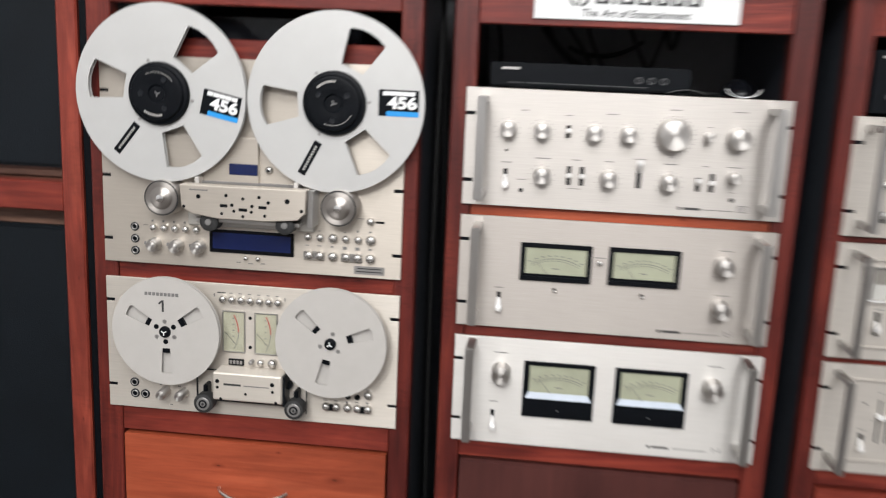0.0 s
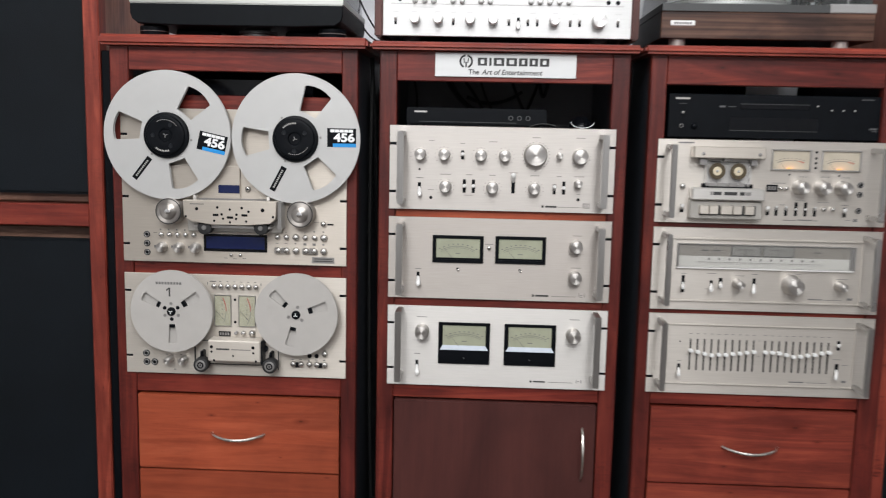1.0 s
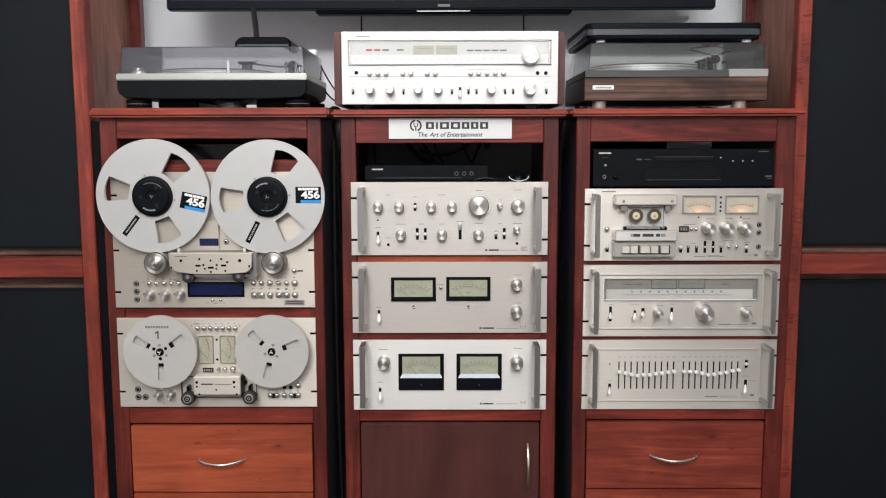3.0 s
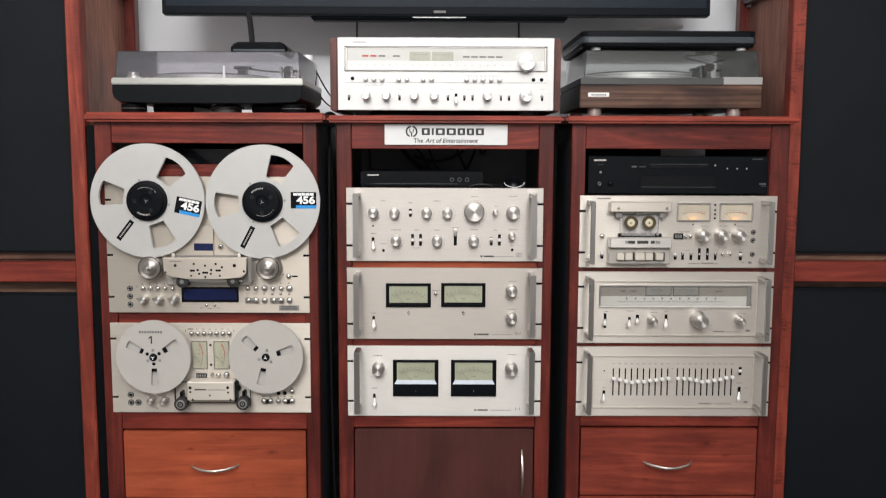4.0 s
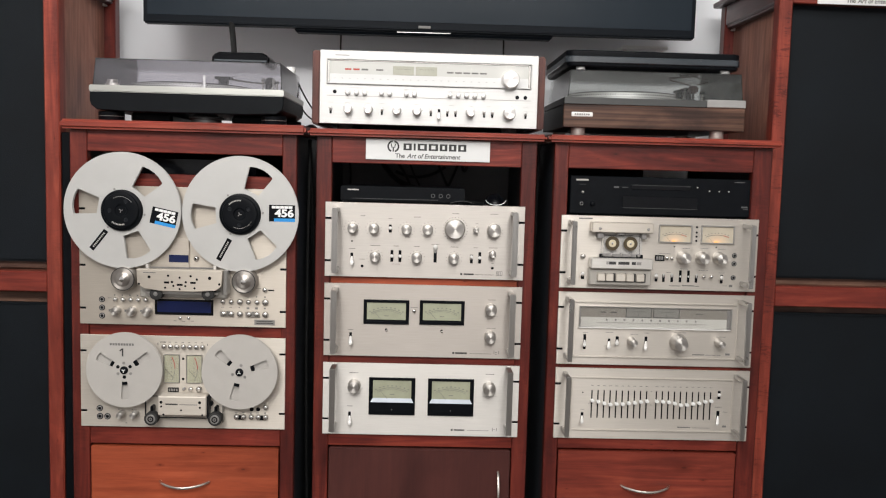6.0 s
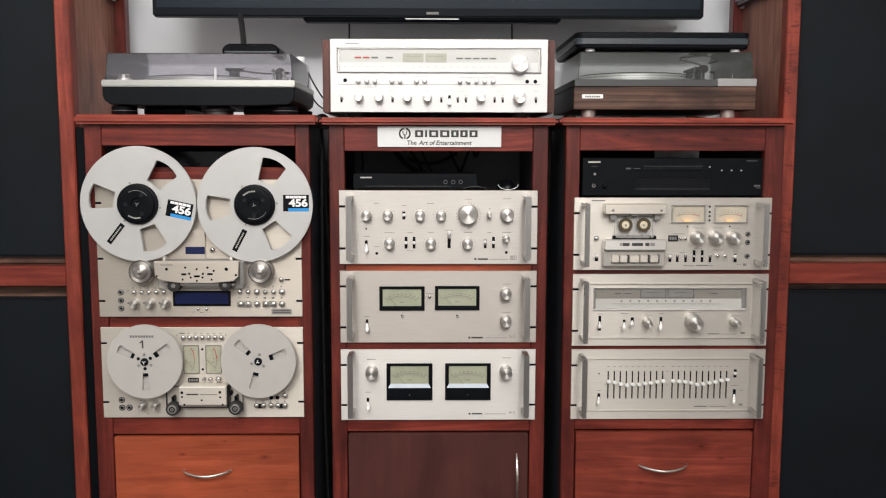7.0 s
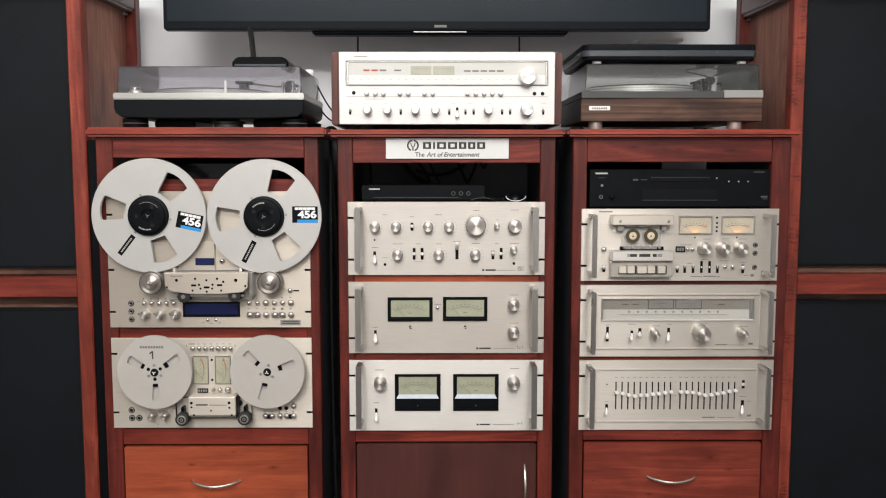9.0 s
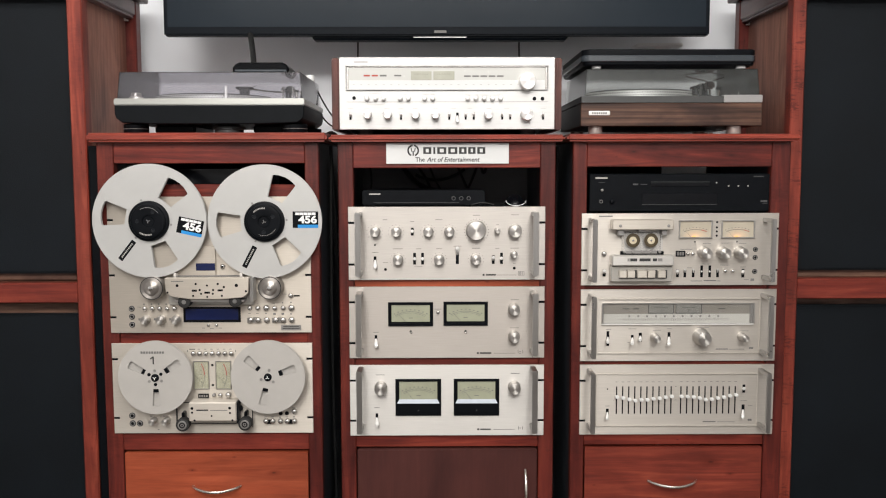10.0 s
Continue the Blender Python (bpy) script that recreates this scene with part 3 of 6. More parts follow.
# ---------------------------------------------------------------- speaker cabinets
def speaker_cabinet(s, inner, post_w, rail_z, mid, speakers, inset, post, label):
    """A tall open cabinet for two loudspeakers. s: -1 or 1, the side on which it stands; inner: the x of its inner edge."""
    def bx(a, b, *rest):
        return box_bm(min(inner + s * a, inner + s * b), max(inner + s * a, inner + s * b), *rest)
    c = thing("speaker_cabinet", (inner + s * 0.28, 0.22, 0), label, "cabinet", "speaker cabinets")
    w, yf, yb = 0.56, 0.055, 0.49
    for a, b, y0, y1 in ((0, post_w, yf, yf + 0.04), (w - post_w, w, yf, yf + 0.04), (0, post_w, yb - 0.04, yb), (w - post_w, w, yb - 0.04, yb)):
        part("post", bx(a, b, y0, y1, 0, 1.624, 0.003), post if y0 < 0.2 else M["stile"], c)
    for z0, z1 in (mid, (1.562, 1.624), (0.02, 0.060)):
        part("front_rail", bx(post_w, w - post_w, yf + 0.003, yf + 0.035, z0, z1, 0.002), M["beam"], c)
    for a, r0 in ((post_w - 0.006, 0.0), (w - post_w, w - post_w)):
        part("side_panel", bx(a, a + 0.006, yf + 0.04, yb - 0.04, 0.02, 1.60), M["panel"], c, "brown veneered side panel")
        part("side_rail", bx(r0 + 0.001, r0 + post_w - 0.001, yf + 0.04, yb - 0.04, rail_z + 0.007, 1.624, 0.004), M["side"], c)
        part("side_rail", bx(r0 + 0.001, r0 + post_w - 0.001, yf + 0.04, yb - 0.04, 0.02, 0.07, 0.004), M["side"], c)
        part("rail_bead", bx(r0 + 0.006, r0 + post_w - 0.002, yf + 0.04, yb - 0.04, rail_z, rail_z + 0.0075, 0.002), M["side"], c)
    part("shelf_board", bx(post_w, w - post_w, yf + 0.035, yb, mid[0] + 0.02, mid[1] - 0.003), M["panel"], c)
    part("shelf_board", bx(post_w, w - post_w, yf + 0.035, yb, 0.038, 0.058), M["panel"], c)
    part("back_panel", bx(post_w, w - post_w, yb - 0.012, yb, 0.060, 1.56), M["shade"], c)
    part("top_board", bx(-0.02, w + 0.02, yf - 0.02, yb + 0.015, 1.624, 1.639, 0.003), M["side"], c, "dull purple-brown top board")
    part("corner_bracket", join_bm([bx(post_w - 0.016, post_w - 0.0055, yb - 0.051, yb - 0.0405, rail_z - 0.0075, rail_z - 0.0035, 0.0006), bx(post_w - 0.0085, post_w - 0.0055, yb - 0.051, yb - 0.0405, rail_z - 0.0035, rail_z + 0.001, 0.0006)]), M["white"], c, "small white corner bracket")
    for z0, z1, lip in speakers:
        sp = thing("loudspeaker", (inner + s * 0.28, 0.24, z0), "large pale wooden loudspeaker with a black cloth grille", "loudspeaker", "loudspeakers")
        part("enclosure", bx(post_w + inset, w - post_w - 0.006, 0.115, yb - 0.02, z0, z1, 0.003), M["oak"], sp)
        part("grille", bx(post_w + 0.004, w - post_w - 0.008, 0.092, 0.114, z0 + 0.02, z1 - lip, 0.006, 2), M["cloth"], sp, "black cloth grille")
    return c


speaker_cabinet(-1, -0.891, 0.037, 1.574, (0.807, 0.857), ((0.857, 1.577, 0.004), (0.060, 0.800, 0.026)), 0.022, M["post"], "orange-red wooden cabinet holding two large loudspeakers")
speaker_cabinet(1, 0.852, 0.033, 1.560, (0.813, 0.864), ((0.861, 1.577, 0.004), (0.060, 0.807, 0.015)), 0.004, M["post_flecked"], "orange-red wooden loudspeaker cabinet with a sign on its top rail")

solid("gap_board", box_bm(-0.890, -0.846, 0.060, 0.47, 0.0, 1.2, 0.002), M["black"], "black board in the gap beside a rack cabinet", "board")


# ---------------------------------------------------------------- television
tv = thing("television", (-0.0227, 0.35, 1.5027), "large flat black television hung on the wall", "television")
part("housing", box_bm(-0.7726, 0.7272, 0.3215, 0.356, 1.5065, 2.3709, 0.004, 2), M["bezel"], tv)
part("screen", box_bm(-0.7612, 0.7157, 0.32, 0.332, 1.5294, 2.3595), M["screen"], tv, "switched-off dark screen")
part("back_housing", box_bm(-0.3681, 0.3389, 0.336, 0.381, 1.496, 2.0561, 0.006), M["bezel"], tv)
part("brand_strip", box_bm(-0.0886, 0.0584, 0.3175, 0.3215, 1.4994, 1.5032, 0.001), M["chrome"], tv, "thin silver strip")
part("lettering", box_bm(-0.0304, 0.003, 0.319, 0.3215, 1.5132, 1.5199), M["ink_grey"], tv)
part("wall_mount", box_bm(-0.2, 0.2, 0.38, 0.5995, 1.7, 2.1), M["black"], tv)


# ---------------------------------------------------------------- parts shared by the hi-fi units
def panel_map(u0, u1, v0, v1, x0, x1, z0, z1):
    """Panel units (u to the right, v down) to metres."""
    def at(u, v):
        return x0 + (u - u0) / (u1 - u0) * (x1 - x0), z1 + (v - v0) / (v1 - v0) * (z0 - z1)
    at.k = (x1 - x0) / (u1 - u0)
    return at


SURVEY_X, SURVEY_Z, SURVEY_D = -0.017, 1.144, 2.148


def proud(x, z, y):
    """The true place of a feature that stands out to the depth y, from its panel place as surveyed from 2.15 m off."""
    k = 1 + min(y, 0) / SURVEY_D
    return SURVEY_X + (x - SURVEY_X) * k, SURVEY_Z + (z - SURVEY_Z) * k


def faceplate(parent, x0, x1, z0, z1, slots, material, y0=0.0, thick=0.005):
    """A rack plate with two open bolt slots in each side, each with its black bolt."""
    h, d = 0.0026, 0.0145
    left, right = [], []
    for z in slots:
        left += [(x0, z + h), (x0 + d, z + h), (x0 + d, z - h), (x0, z - h)]
        right = [(x1, z - h), (x1 - d, z - h), (x1 - d, z + h), (x1, z + h)] + right
    outline = [(x0, z1)] + left + [(x0, z0), (x1, z0)] + right + [(x1, z1)]
    plate = part("faceplate", prism_bm(outline, y0, y0 + thick, 0.0007), material, parent, "", False)
    for z in slots:
        for xa in (x0 + 0.0005, x1 - d):
            part("rack_bolt", box_bm(xa, xa + d - 0.0005, y0 + 0.0008, y0 + 0.012, z - h, z + h, 0.0006), M["black"], parent)
    return plate


def body(parent, x0, x1, z0, z1, y1=0.36, y0=0.005):
    part("chassis", box_bm(x0 + 0.026, x1 - 0.026, y0 + 0.0005, y1, z0 + 0.006, z1 - 0.006, 0.002), M["dark_metal"], parent)


def rack_handle(parent, x, z0, z1, material, out=0.062, w=0.0132):
    """A flat-bar handle standing out from a plate."""
    t = 0.010
    z0, z1 = proud(x, z0, -out)[1], proud(x, z1, -out)[1]
    bm = join_bm([box_bm(x - w / 2, x + w / 2, -out, -out + t, z0, z1, 0.0014, 2),
                  box_bm(x - w / 2 + 0.0003, x + w / 2 - 0.0003, -out + t - 0.001, 0.0005, z1 - t, z1 - 0.0003, 0.0012, 2),
                  box_bm(x - w / 2 + 0.0003, x + w / 2 - 0.0003, -out + t - 0.001, 0.0005, z0 + 0.0003, z0 + t, 0.0012, 2)])
    return part("handle", bm, material, parent, "silver bar handle")


def knob(parent, at, u, v, r, length=0.022, material=None, name="knob", y=0.0, face=0.93):
    x, z = proud(*at(u, v), y - length)
    R = r * at.k
    p = [(0, y - length), (R * 0.55, y - length), (R * (face - 0.05), y - length + R * 0.03), (R * face, y - length + R * 0.10), (R * (0.3 + 0.7 * face), y - length * 0.4), (R * 1.0, y - 0.003), (R * 1.02, y - 0.002), (R * 1.02, y + 0.001)]
    return part(name, lathe_bm(x, z, p, 36), material or M["knob"], parent)


def button(parent, at, u, v, r, length=0.008, material=None, name="button", y=0.0):
    x, z = proud(*at(u, v), y - length)
    R = r * at.k
    p = [(0, y - length), (R * 0.5, y - length + R * 0.05), (R * 0.8, y - length + R * 0.22), (R * 0.96, y - length + R * 0.5), (R, y - length + R * 0.8), (R, y + 0.0008)]
    return part(name, lathe_bm(x, z, p, 20), material or M["satin"], parent)


def jack(parent, at, u, v, r, y=0.0):
    x, z = at(u, v)
    R = r * at.k
    ring = part("socket", lathe_bm(x, z, [(R * 0.5, y - 0.001), (R * 0.8, y - 0.0018), (R, y - 0.0012), (R, y + 0.0005)], 20), M["dark_metal"], parent)
    part("rim", lathe_bm(x, z, [(R * 0.5, y - 0.0022), (R * 0.62, y - 0.0026), (R * 0.74, y - 0.0020), (R * 0.74, y - 0.001)], 20), M["grey"], ring)
    part("opening", lathe_bm(x, z, [(0, y - 0.0008), (R * 0.52, y - 0.0012), (R * 0.52, y + 0.0005)], 16), M["black"], ring)


def dark_hole(parent, at, u, v, r, y=0.0, name="hole"):
    x, z = proud(*at(u, v), y)
    R = r * at.k
    part(name, lathe_bm(x, z, [(0, y - 0.0006), (R * 0.8, y - 0.0008), (R, y + 0.0004)], 14), M["black"], parent)


def slab(parent, at, u0, u1, v0, v1, y0, y1, material, name, bevel=0.0006, label=""):
    xa, za = proud(*at(u0, v0), y0)
    xb, zb = proud(*at(u1, v1), y0)
    return part(name, box_bm(min(xa, xb), max(xa, xb), y0, y1, min(za, zb), max(za, zb), bevel), material, parent, label)


def lever_switch(parent, at, u, v0, v1, pos, w=14, length=0.014, tip=8.5):
    """A slot with a chrome lever; pos 0 is the top of the slot, 1 its end."""
    s = slab(parent, at, u - w / 2, u + w / 2, v0, v1, -0.0009, 0.0004, M["black"], "switch", 0.0003)
    x, z = proud(*at(u, v0 + (v1 - v0) * pos), -length)
    r = tip * at.k
    bm = lathe_bm(x, z, [(0, -length), (r * 0.7, -length), (r, -length + r * 0.4), (r * 0.95, -length * 0.6), (r * 0.7, -length * 0.25), (r * 0.55, 0)], 14)
    drop = 0.008 * (pos - 0.5)
    xr, zr = at(u, v0 + (v1 - v0) * (0.42 if pos > 0.5 else 0.55 if pos > 0.2 else 0.35))
    for vv in bm.verts:
        f = min(1, -vv.co.y / length)
        vv.co.x += (xr - x) * (1 - f)
        vv.co.z += (zr - z) * (1 - f) - drop * f
    part("lever", bm, M["lever"], s)


def bars(parent, at, marks, material=None, y=0.0, name="lettering"):
    """Unreadable print as thin bars: (u, v, length, height)."""
    k = at.k
    out = []
    for u, v, w, h in marks:
        x, z = proud(*at(u, v), y)
        out.append(box_bm(x - w * k / 2, x + w * k / 2, y - 0.0003, y + 0.0004, z - h * k / 2, z + h * k / 2))
    part(name, join_bm(out), material or M["ink_grey"], parent, "", False)


def words(count, u, v, step, length=16, height=2.2):
    return [(u + step * i, v, length, height) for i in range(count)]


def dial_arc(parent, at, u, v, r, a0, a1, y, material, width=1.6, name="scale"):
    n = 18
    bm = bmesh.new()
    rows = []
    for i in range(n + 1):
        a = radians(a0 + (a1 - a0) * i / n)
        row = []
        for rr in (r - width / 2, r + width / 2):
            x, z = at(u + rr * math.cos(a), v - rr * math.sin(a))
            row.append(bm.verts.new((x, y, z)))
        rows.append(row)
    for a, b in zip(rows, rows[1:]):
        bm.faces.new((a[0], a[1], b[1], b[0]))
    ext = bmesh.ops.extrude_face_region(bm, geom=bm.faces[:])
    for g in ext["geom"]:
        if isinstance(g, bmesh.types.BMVert):
            g.co.y += 0.0003
    bmesh.ops.recalc_face_normals(bm, faces=bm.faces[:])
    part(name, bm, material, parent, "", False)


def needle(parent, at, u0, v0, u1, v1, y, material, w=1.6):
    xa, za = at(u0, v0)
    xb, zb = at(u1, v1)
    d = Vector((xb - xa, 0, zb - za))
    n = Vector((-d.z, 0, d.x)).normalized() * w * at.k / 2
    a, b = Vector((xa, y, za)), Vector((xb, y, zb))
    bm = bmesh.new()
    bm.faces.new([bm.verts.new(p) for p in (a + n, b + n * 0.4, b - n * 0.4, a - n)])
    ext = bmesh.ops.extrude_face_region(bm, geom=bm.faces[:])
    for g in ext["geom"]:
        if isinstance(g, bmesh.types.BMVert):
            g.co.y += 0.0003
    bmesh.ops.recalc_face_normals(bm, faces=bm.faces[:])
    part("needle", bm, material, parent, "", False)


def ring_frame(at, u0, u1, v0, v1, t, y0, y1):
    """A rectangular frame, t units wide, as one mesh."""
    def b(a, c, d, e):
        xa, za = at(a, d)
        xb, zb = at(c, e)
        return box_bm(xa, xb, y0, y1, zb, za, 0.0007)
    return join_bm([b(u0, u1, v0, v0 + t), b(u0, u1, v1 - t, v1), b(u0, u0 + t, v0 + t, v1 - t), b(u1 - t, u1, v0 + t, v1 - t)])


def power_meter(parent, at, u0, u1, v0, v1, face, frame_t=14, sunk=0.006):
    """A black framed meter with a pale face, a curved scale and a resting needle."""
    m = part("meter", ring_frame(at, u0, u1, v0, v1, frame_t, -0.004, 0.0004), M["black"], parent, "black framed power meter")
    fu0, fu1, fv0, fv1 = face
    slab(m, at, u0 + frame_t - 1, u1 - frame_t + 1, v0 + frame_t - 1, v1 - frame_t + 1, -0.0006, 0.0003, M["black"], "backing", 0)
    slab(m, at, fu0, fu1, fv0, fv1, -0.0013, -0.0004, M["meter"], "dial", 0, "pale green dial")
    w, h = fu1 - fu0, fv1 - fv0
    cu = (fu0 + fu1) / 2
    R = h * 1.9
    cv = fv0 + h * 0.40 + R
    half = math.degrees(math.asin(min(0.95, 0.40 * w / R)))
    dial_arc(m, at, cu, cv, R, 90 + half, 90 - half, -0.0017, M["ink_grey"], 1.8)
    dial_arc(m, at, cu, cv, R - 7, 90 + half, 90 - half, -0.0017, M["ink_grey"], 1.0)
    ticks = [(cu + (R + 9) * math.cos(radians(90 + half - 2 * half * i / 8)), cv - (R + 9) * math.sin(radians(90 + half - 2 * half * i / 8)), 7, 4) for i in range(9)]
    bars(m, at, ticks, M["ink_grey"], -0.0013)
    needle(m, at, cu - 0.13 * w, fv1, cu - 0.35 * w, fv0 + 0.45 * h, -0.0021, M["ink_grey"], 2.0)
    bars(m, at, [(cu, fv0 + 0.78 * h, 22, 3)], M["ink_grey"], -0.0014)
    return m


RACK_UNITS = "silver hi-fi units in the racks"


def unit(name, x0, x1, z0, label, category):
    return thing(name, ((x0 + x1) / 2, 0.15, z0), label, category, RACK_UNITS)


# ---------------------------------------------------------------- middle rack: preamplifier
X0, X1 = -0.2405, 0.2405
pre = unit("preamplifier", X0, X1, 0.87, "brushed silver rack preamplifier with many knobs and lever switches", "preamplifier")
at = panel_map(75, 1086, 48, 424, X0, X1, 0.8705, 1.05)
faceplate(pre, X0, X1, 0.8705, 1.05, [at(0, 130)[1], at(0, 344)[1]], M["alu"])
body(pre, X0, X1, 0.8705, 1.05)
for hx in (-0.2122, 0.2120):
    rack_handle(pre, hx, at(0, 408)[1], at(0, 79)[1], M["silver"])
for u, v, r in ((211, 178, 26), (320, 178, 26), (486, 178, 26), (594, 178, 26), (842, 172, 14), (934, 175, 35), (328, 322, 27), (541, 322, 27), (731, 322, 27), (929, 296, 18)):
    knob(pre, at, u, v, r)
knob(pre, at, 733, 172, 52, 0.024, None, "volume_knob")
bars(pre, at, [(733 + 61 * math.cos(radians(a)), 172 - 61 * math.sin(radians(a)), 4, 4) for a in range(-50, 231, 14)])
for u in (211, 320, 486, 594, 934, 328, 541, 731):
    v = 178 if u in (211, 320, 486, 594, 934) else 322
    bars(pre, at, [(u + 40 * math.cos(radians(a)), v - 38 * math.sin(radians(a)), 3, 3) for a in range(-40, 221, 26)])
lever_switch(pre, at, 404, 155, 195, 0.45)
lever_switch(pre, at, 212, 302, 350, 1.0, 14, 0.014, 9.5)
lever_switch(pre, at, 415, 284, 344, 0.5)
lever_switch(pre, at, 456, 284, 344, 0.5)
lever_switch(pre, at, 635, 262, 342, 0.06, 16, 0.016, 11)
lever_switch(pre, at, 820, 298, 342, 0.3)
lever_switch(pre, at, 862, 284, 342, 0.5)
for u, v, r in ((212, 243, 5), (265, 369, 8), (928, 364, 8)):
    dark_hole(pre, at, u, v, r)
bars(pre, at, [(265, 114, 24, 3), (404, 124, 20, 3), (540, 114, 36, 3), (733, 92, 36, 3), (930, 90, 40, 3), (214, 281, 32, 3), (265, 334, 28, 2.4), (330, 263, 50, 3), (436, 263, 26, 3), (541, 263, 30, 3), (635, 250, 40, 2.4), (731, 261, 42, 3), (840, 262, 20, 3), (929, 261, 46, 3), (842, 140, 14, 2.4), (733, 240, 12, 3), (928, 340, 14, 2.4), (435, 355, 40, 2)])
bars(pre, at, [(770, 398, 10, 10), (808, 398, 52, 8)], M["ink"])
bars(pre, at, [(888, 399, 100, 2.4)], M["ink_grey"])
part("badge", ring_frame(at, 948, 980, 380, 402, 2.2, -0.0004, 0.0003), M["ink_grey"], pre)
bars(pre, at, [(954, 391, 3, 16), (961, 391, 3, 16), (969, 391, 3, 16)])

# ---------------------------------------------------------------- middle rack: power amplifier with framed meters
amp = unit("power_amplifier", X0, X1, 0.676, "brushed silver power amplifier with two black framed meters", "amplifier")
at = panel_map(80, 1085, 462, 826, X0, X1, 0.676, 0.854)
faceplate(amp, X0, X1, 0.676, 0.854, [at(0, 541)[1], at(0, 749)[1]], M["alu_brown"])
body(amp, X0, X1, 0.676, 0.854)
for hx in (-0.2122, 0.2120):
    rack_handle(amp, hx, at(0, 820)[1], at(0, 500)[1], M["silver"])
for u0, u1, d in ((281, 512, 0), (565, 793, -2)):
    power_meter(amp, at, u0, u1, 540 + d, 662 + d, (u0 + 17, u1 - 17, 553 + d, 640 + d))
for u, v in ((931, 584), (932, 724)):
    knob(amp, at, u, v, 29, 0.026)
button(amp, at, 537, 594, 9)
for u in (397, 679):
    dark_hole(amp, at, u, 690, 7)
    button(amp, at, u + 2, 696, 6, 0.004)
lever_switch(amp, at, 217, 708, 758, 0.98, 13, 0.016, 10.5)
bars(amp, at, [(537, 576, 36, 3), (931, 529, 42, 3), (931, 672, 46, 3), (217, 693, 28, 3)] + words(6, 900, 612, 12, 5, 2))
bars(amp, at, [(742, 801, 10, 10), (782, 801, 60, 8)], M["ink"])
bars(amp, at, [(880, 802, 110, 2.4), (950, 794, 3, 18), (960, 794, 10, 3), (960, 803, 10, 3), (974, 794, 3, 18)], M["ink_grey"])

# ---------------------------------------------------------------- middle rack: power amplifier with deep meters
amp2 = unit("power_amplifier", X0, X1, 0.48, "bright silver power amplifier with two deep black meters", "amplifier")
at = panel_map(83, 1085, 250, 616, X0, X1, 0.48, 0.6585)
faceplate(amp2, X0, X1, 0.48, 0.6585, [at(0, 330)[1], at(0, 538)[1]], M["alu_white"])
body(amp2, X0, X1, 0.48, 0.6585)
for hx in (-0.2122, 0.2120):
    rack_handle(amp2, hx, at(0, 610)[1], at(0, 284)[1], M["steel"])
for u0, u1 in ((318, 554), (619, 854)):
    m = power_meter(amp2, at, u0, u1, 321, 511, (u0 + 20, u1 - 20, 335, 428), 13)
    xa, za = at(u0 + 20, 426)
    xb, zb = at(u1 - 20, 426)
    xc, zc = at(u0 + 8, 446)
    xd, zd = at(u1 - 8, 446)
    bm = bmesh.new()
    q = [bm.verts.new(p) for p in ((xa, -0.0016, za), (xb, -0.0016, zb), (xd, -0.0055, zd), (xc, -0.0055, zc), (xa, 0.0, zc), (xb, 0.0, zd))]
    bm.faces.new((q[0], q[1], q[2], q[3]))
    bm.faces.new((q[3], q[2], q[5], q[4]))
    bm.faces.new((q[0], q[3], q[4]))
    bm.faces.new((q[1], q[5], q[2]))
    bmesh.ops.recalc_face_normals(bm, faces=bm.faces[:])
    part("bevel", bm, M["tray"], m, "sloping lower bevel coloured with a bluish reflection", False)
    slab(m, at, u0 + 10, u1 - 10, 446, 501, -0.005, -0.0004, M["black"], "lower_panel", 0.0004)
    button(m, at, (u0 + u1) / 2, 486, 3, 0.0056, M["grey"], "adjuster")
for u in (239, 936):
    knob(amp2, at, u, 378, 32, 0.028)
lever_switch(amp2, at, 221, 500, 556, 0.98, 13, 0.016, 10)
bars(amp2, at, [(240, 300, 46, 3), (936, 294, 46, 3), (222, 470, 28, 3)] + words(6, 208, 408, 12, 4, 2) + words(6, 904, 408, 12, 4, 2))
bars(amp2, at, [(746, 584, 10, 9), (784, 584, 54, 7)], M["ink"])
bars(amp2, at, [(880, 585, 110, 2.4), (955, 578, 3, 16), (964, 578, 8, 3), (976, 578, 3, 16)], M["ink_grey"])

# ---------------------------------------------------------------- other rack: cassette deck
CX0, CX1 = 0.3295, 0.8115
deck = unit("cassette_deck", CX0, CX1, 0.856, "silver cassette deck with an open well and two amber meters", "cassette deck")
at = panel_map(80, 1094, 51, 422, CX0, CX1, 0.856, 1.033)
faceplate(deck, CX0, CX1, 0.856, 1.033, [at(0, 131)[1], at(0, 344)[1]], M["alu_pale"])
body(deck, CX0, CX1, 0.856, 1.033, 0.34)
for hx in (0.3518, 0.7765):
    rack_handle(deck, hx, at(0, 408)[1], at(0, 82)[1], M["steel"], 0.066, 0.0108)
hood = slab(deck, at, 238, 553, 84, 136, -0.028, 0.0004, M["alu_cream"], "hood", 0.002, "white well hood")
for u in (280, 528):
    button(hood, at, u, 116, 9, 0.0015, M["grey"], "screw", -0.028)
for u0, u1 in ((266, 300), (493, 520)):
    slab(deck, at, u0, u1, 136, 165, -0.018, 0.0003, M["grey"], "bracket", 0.001)
slab(deck, at, 372, 410, 134, 146, -0.02, 0.0003, M["grey"], "bracket", 0.001)
slab(deck, at, 300, 498, 138, 268, -0.0012, 0.0003, M["alu_white"], "well_back", 0.0005)
slab(deck, at, 283, 505, 246, 272, -0.012, 0.0003, M["black"], "head_block", 0.001)
for u in (305, 345, 395, 440, 485):
    button(deck, at, u, 250, 8, 0.016, M["grey"], "tape_guide")
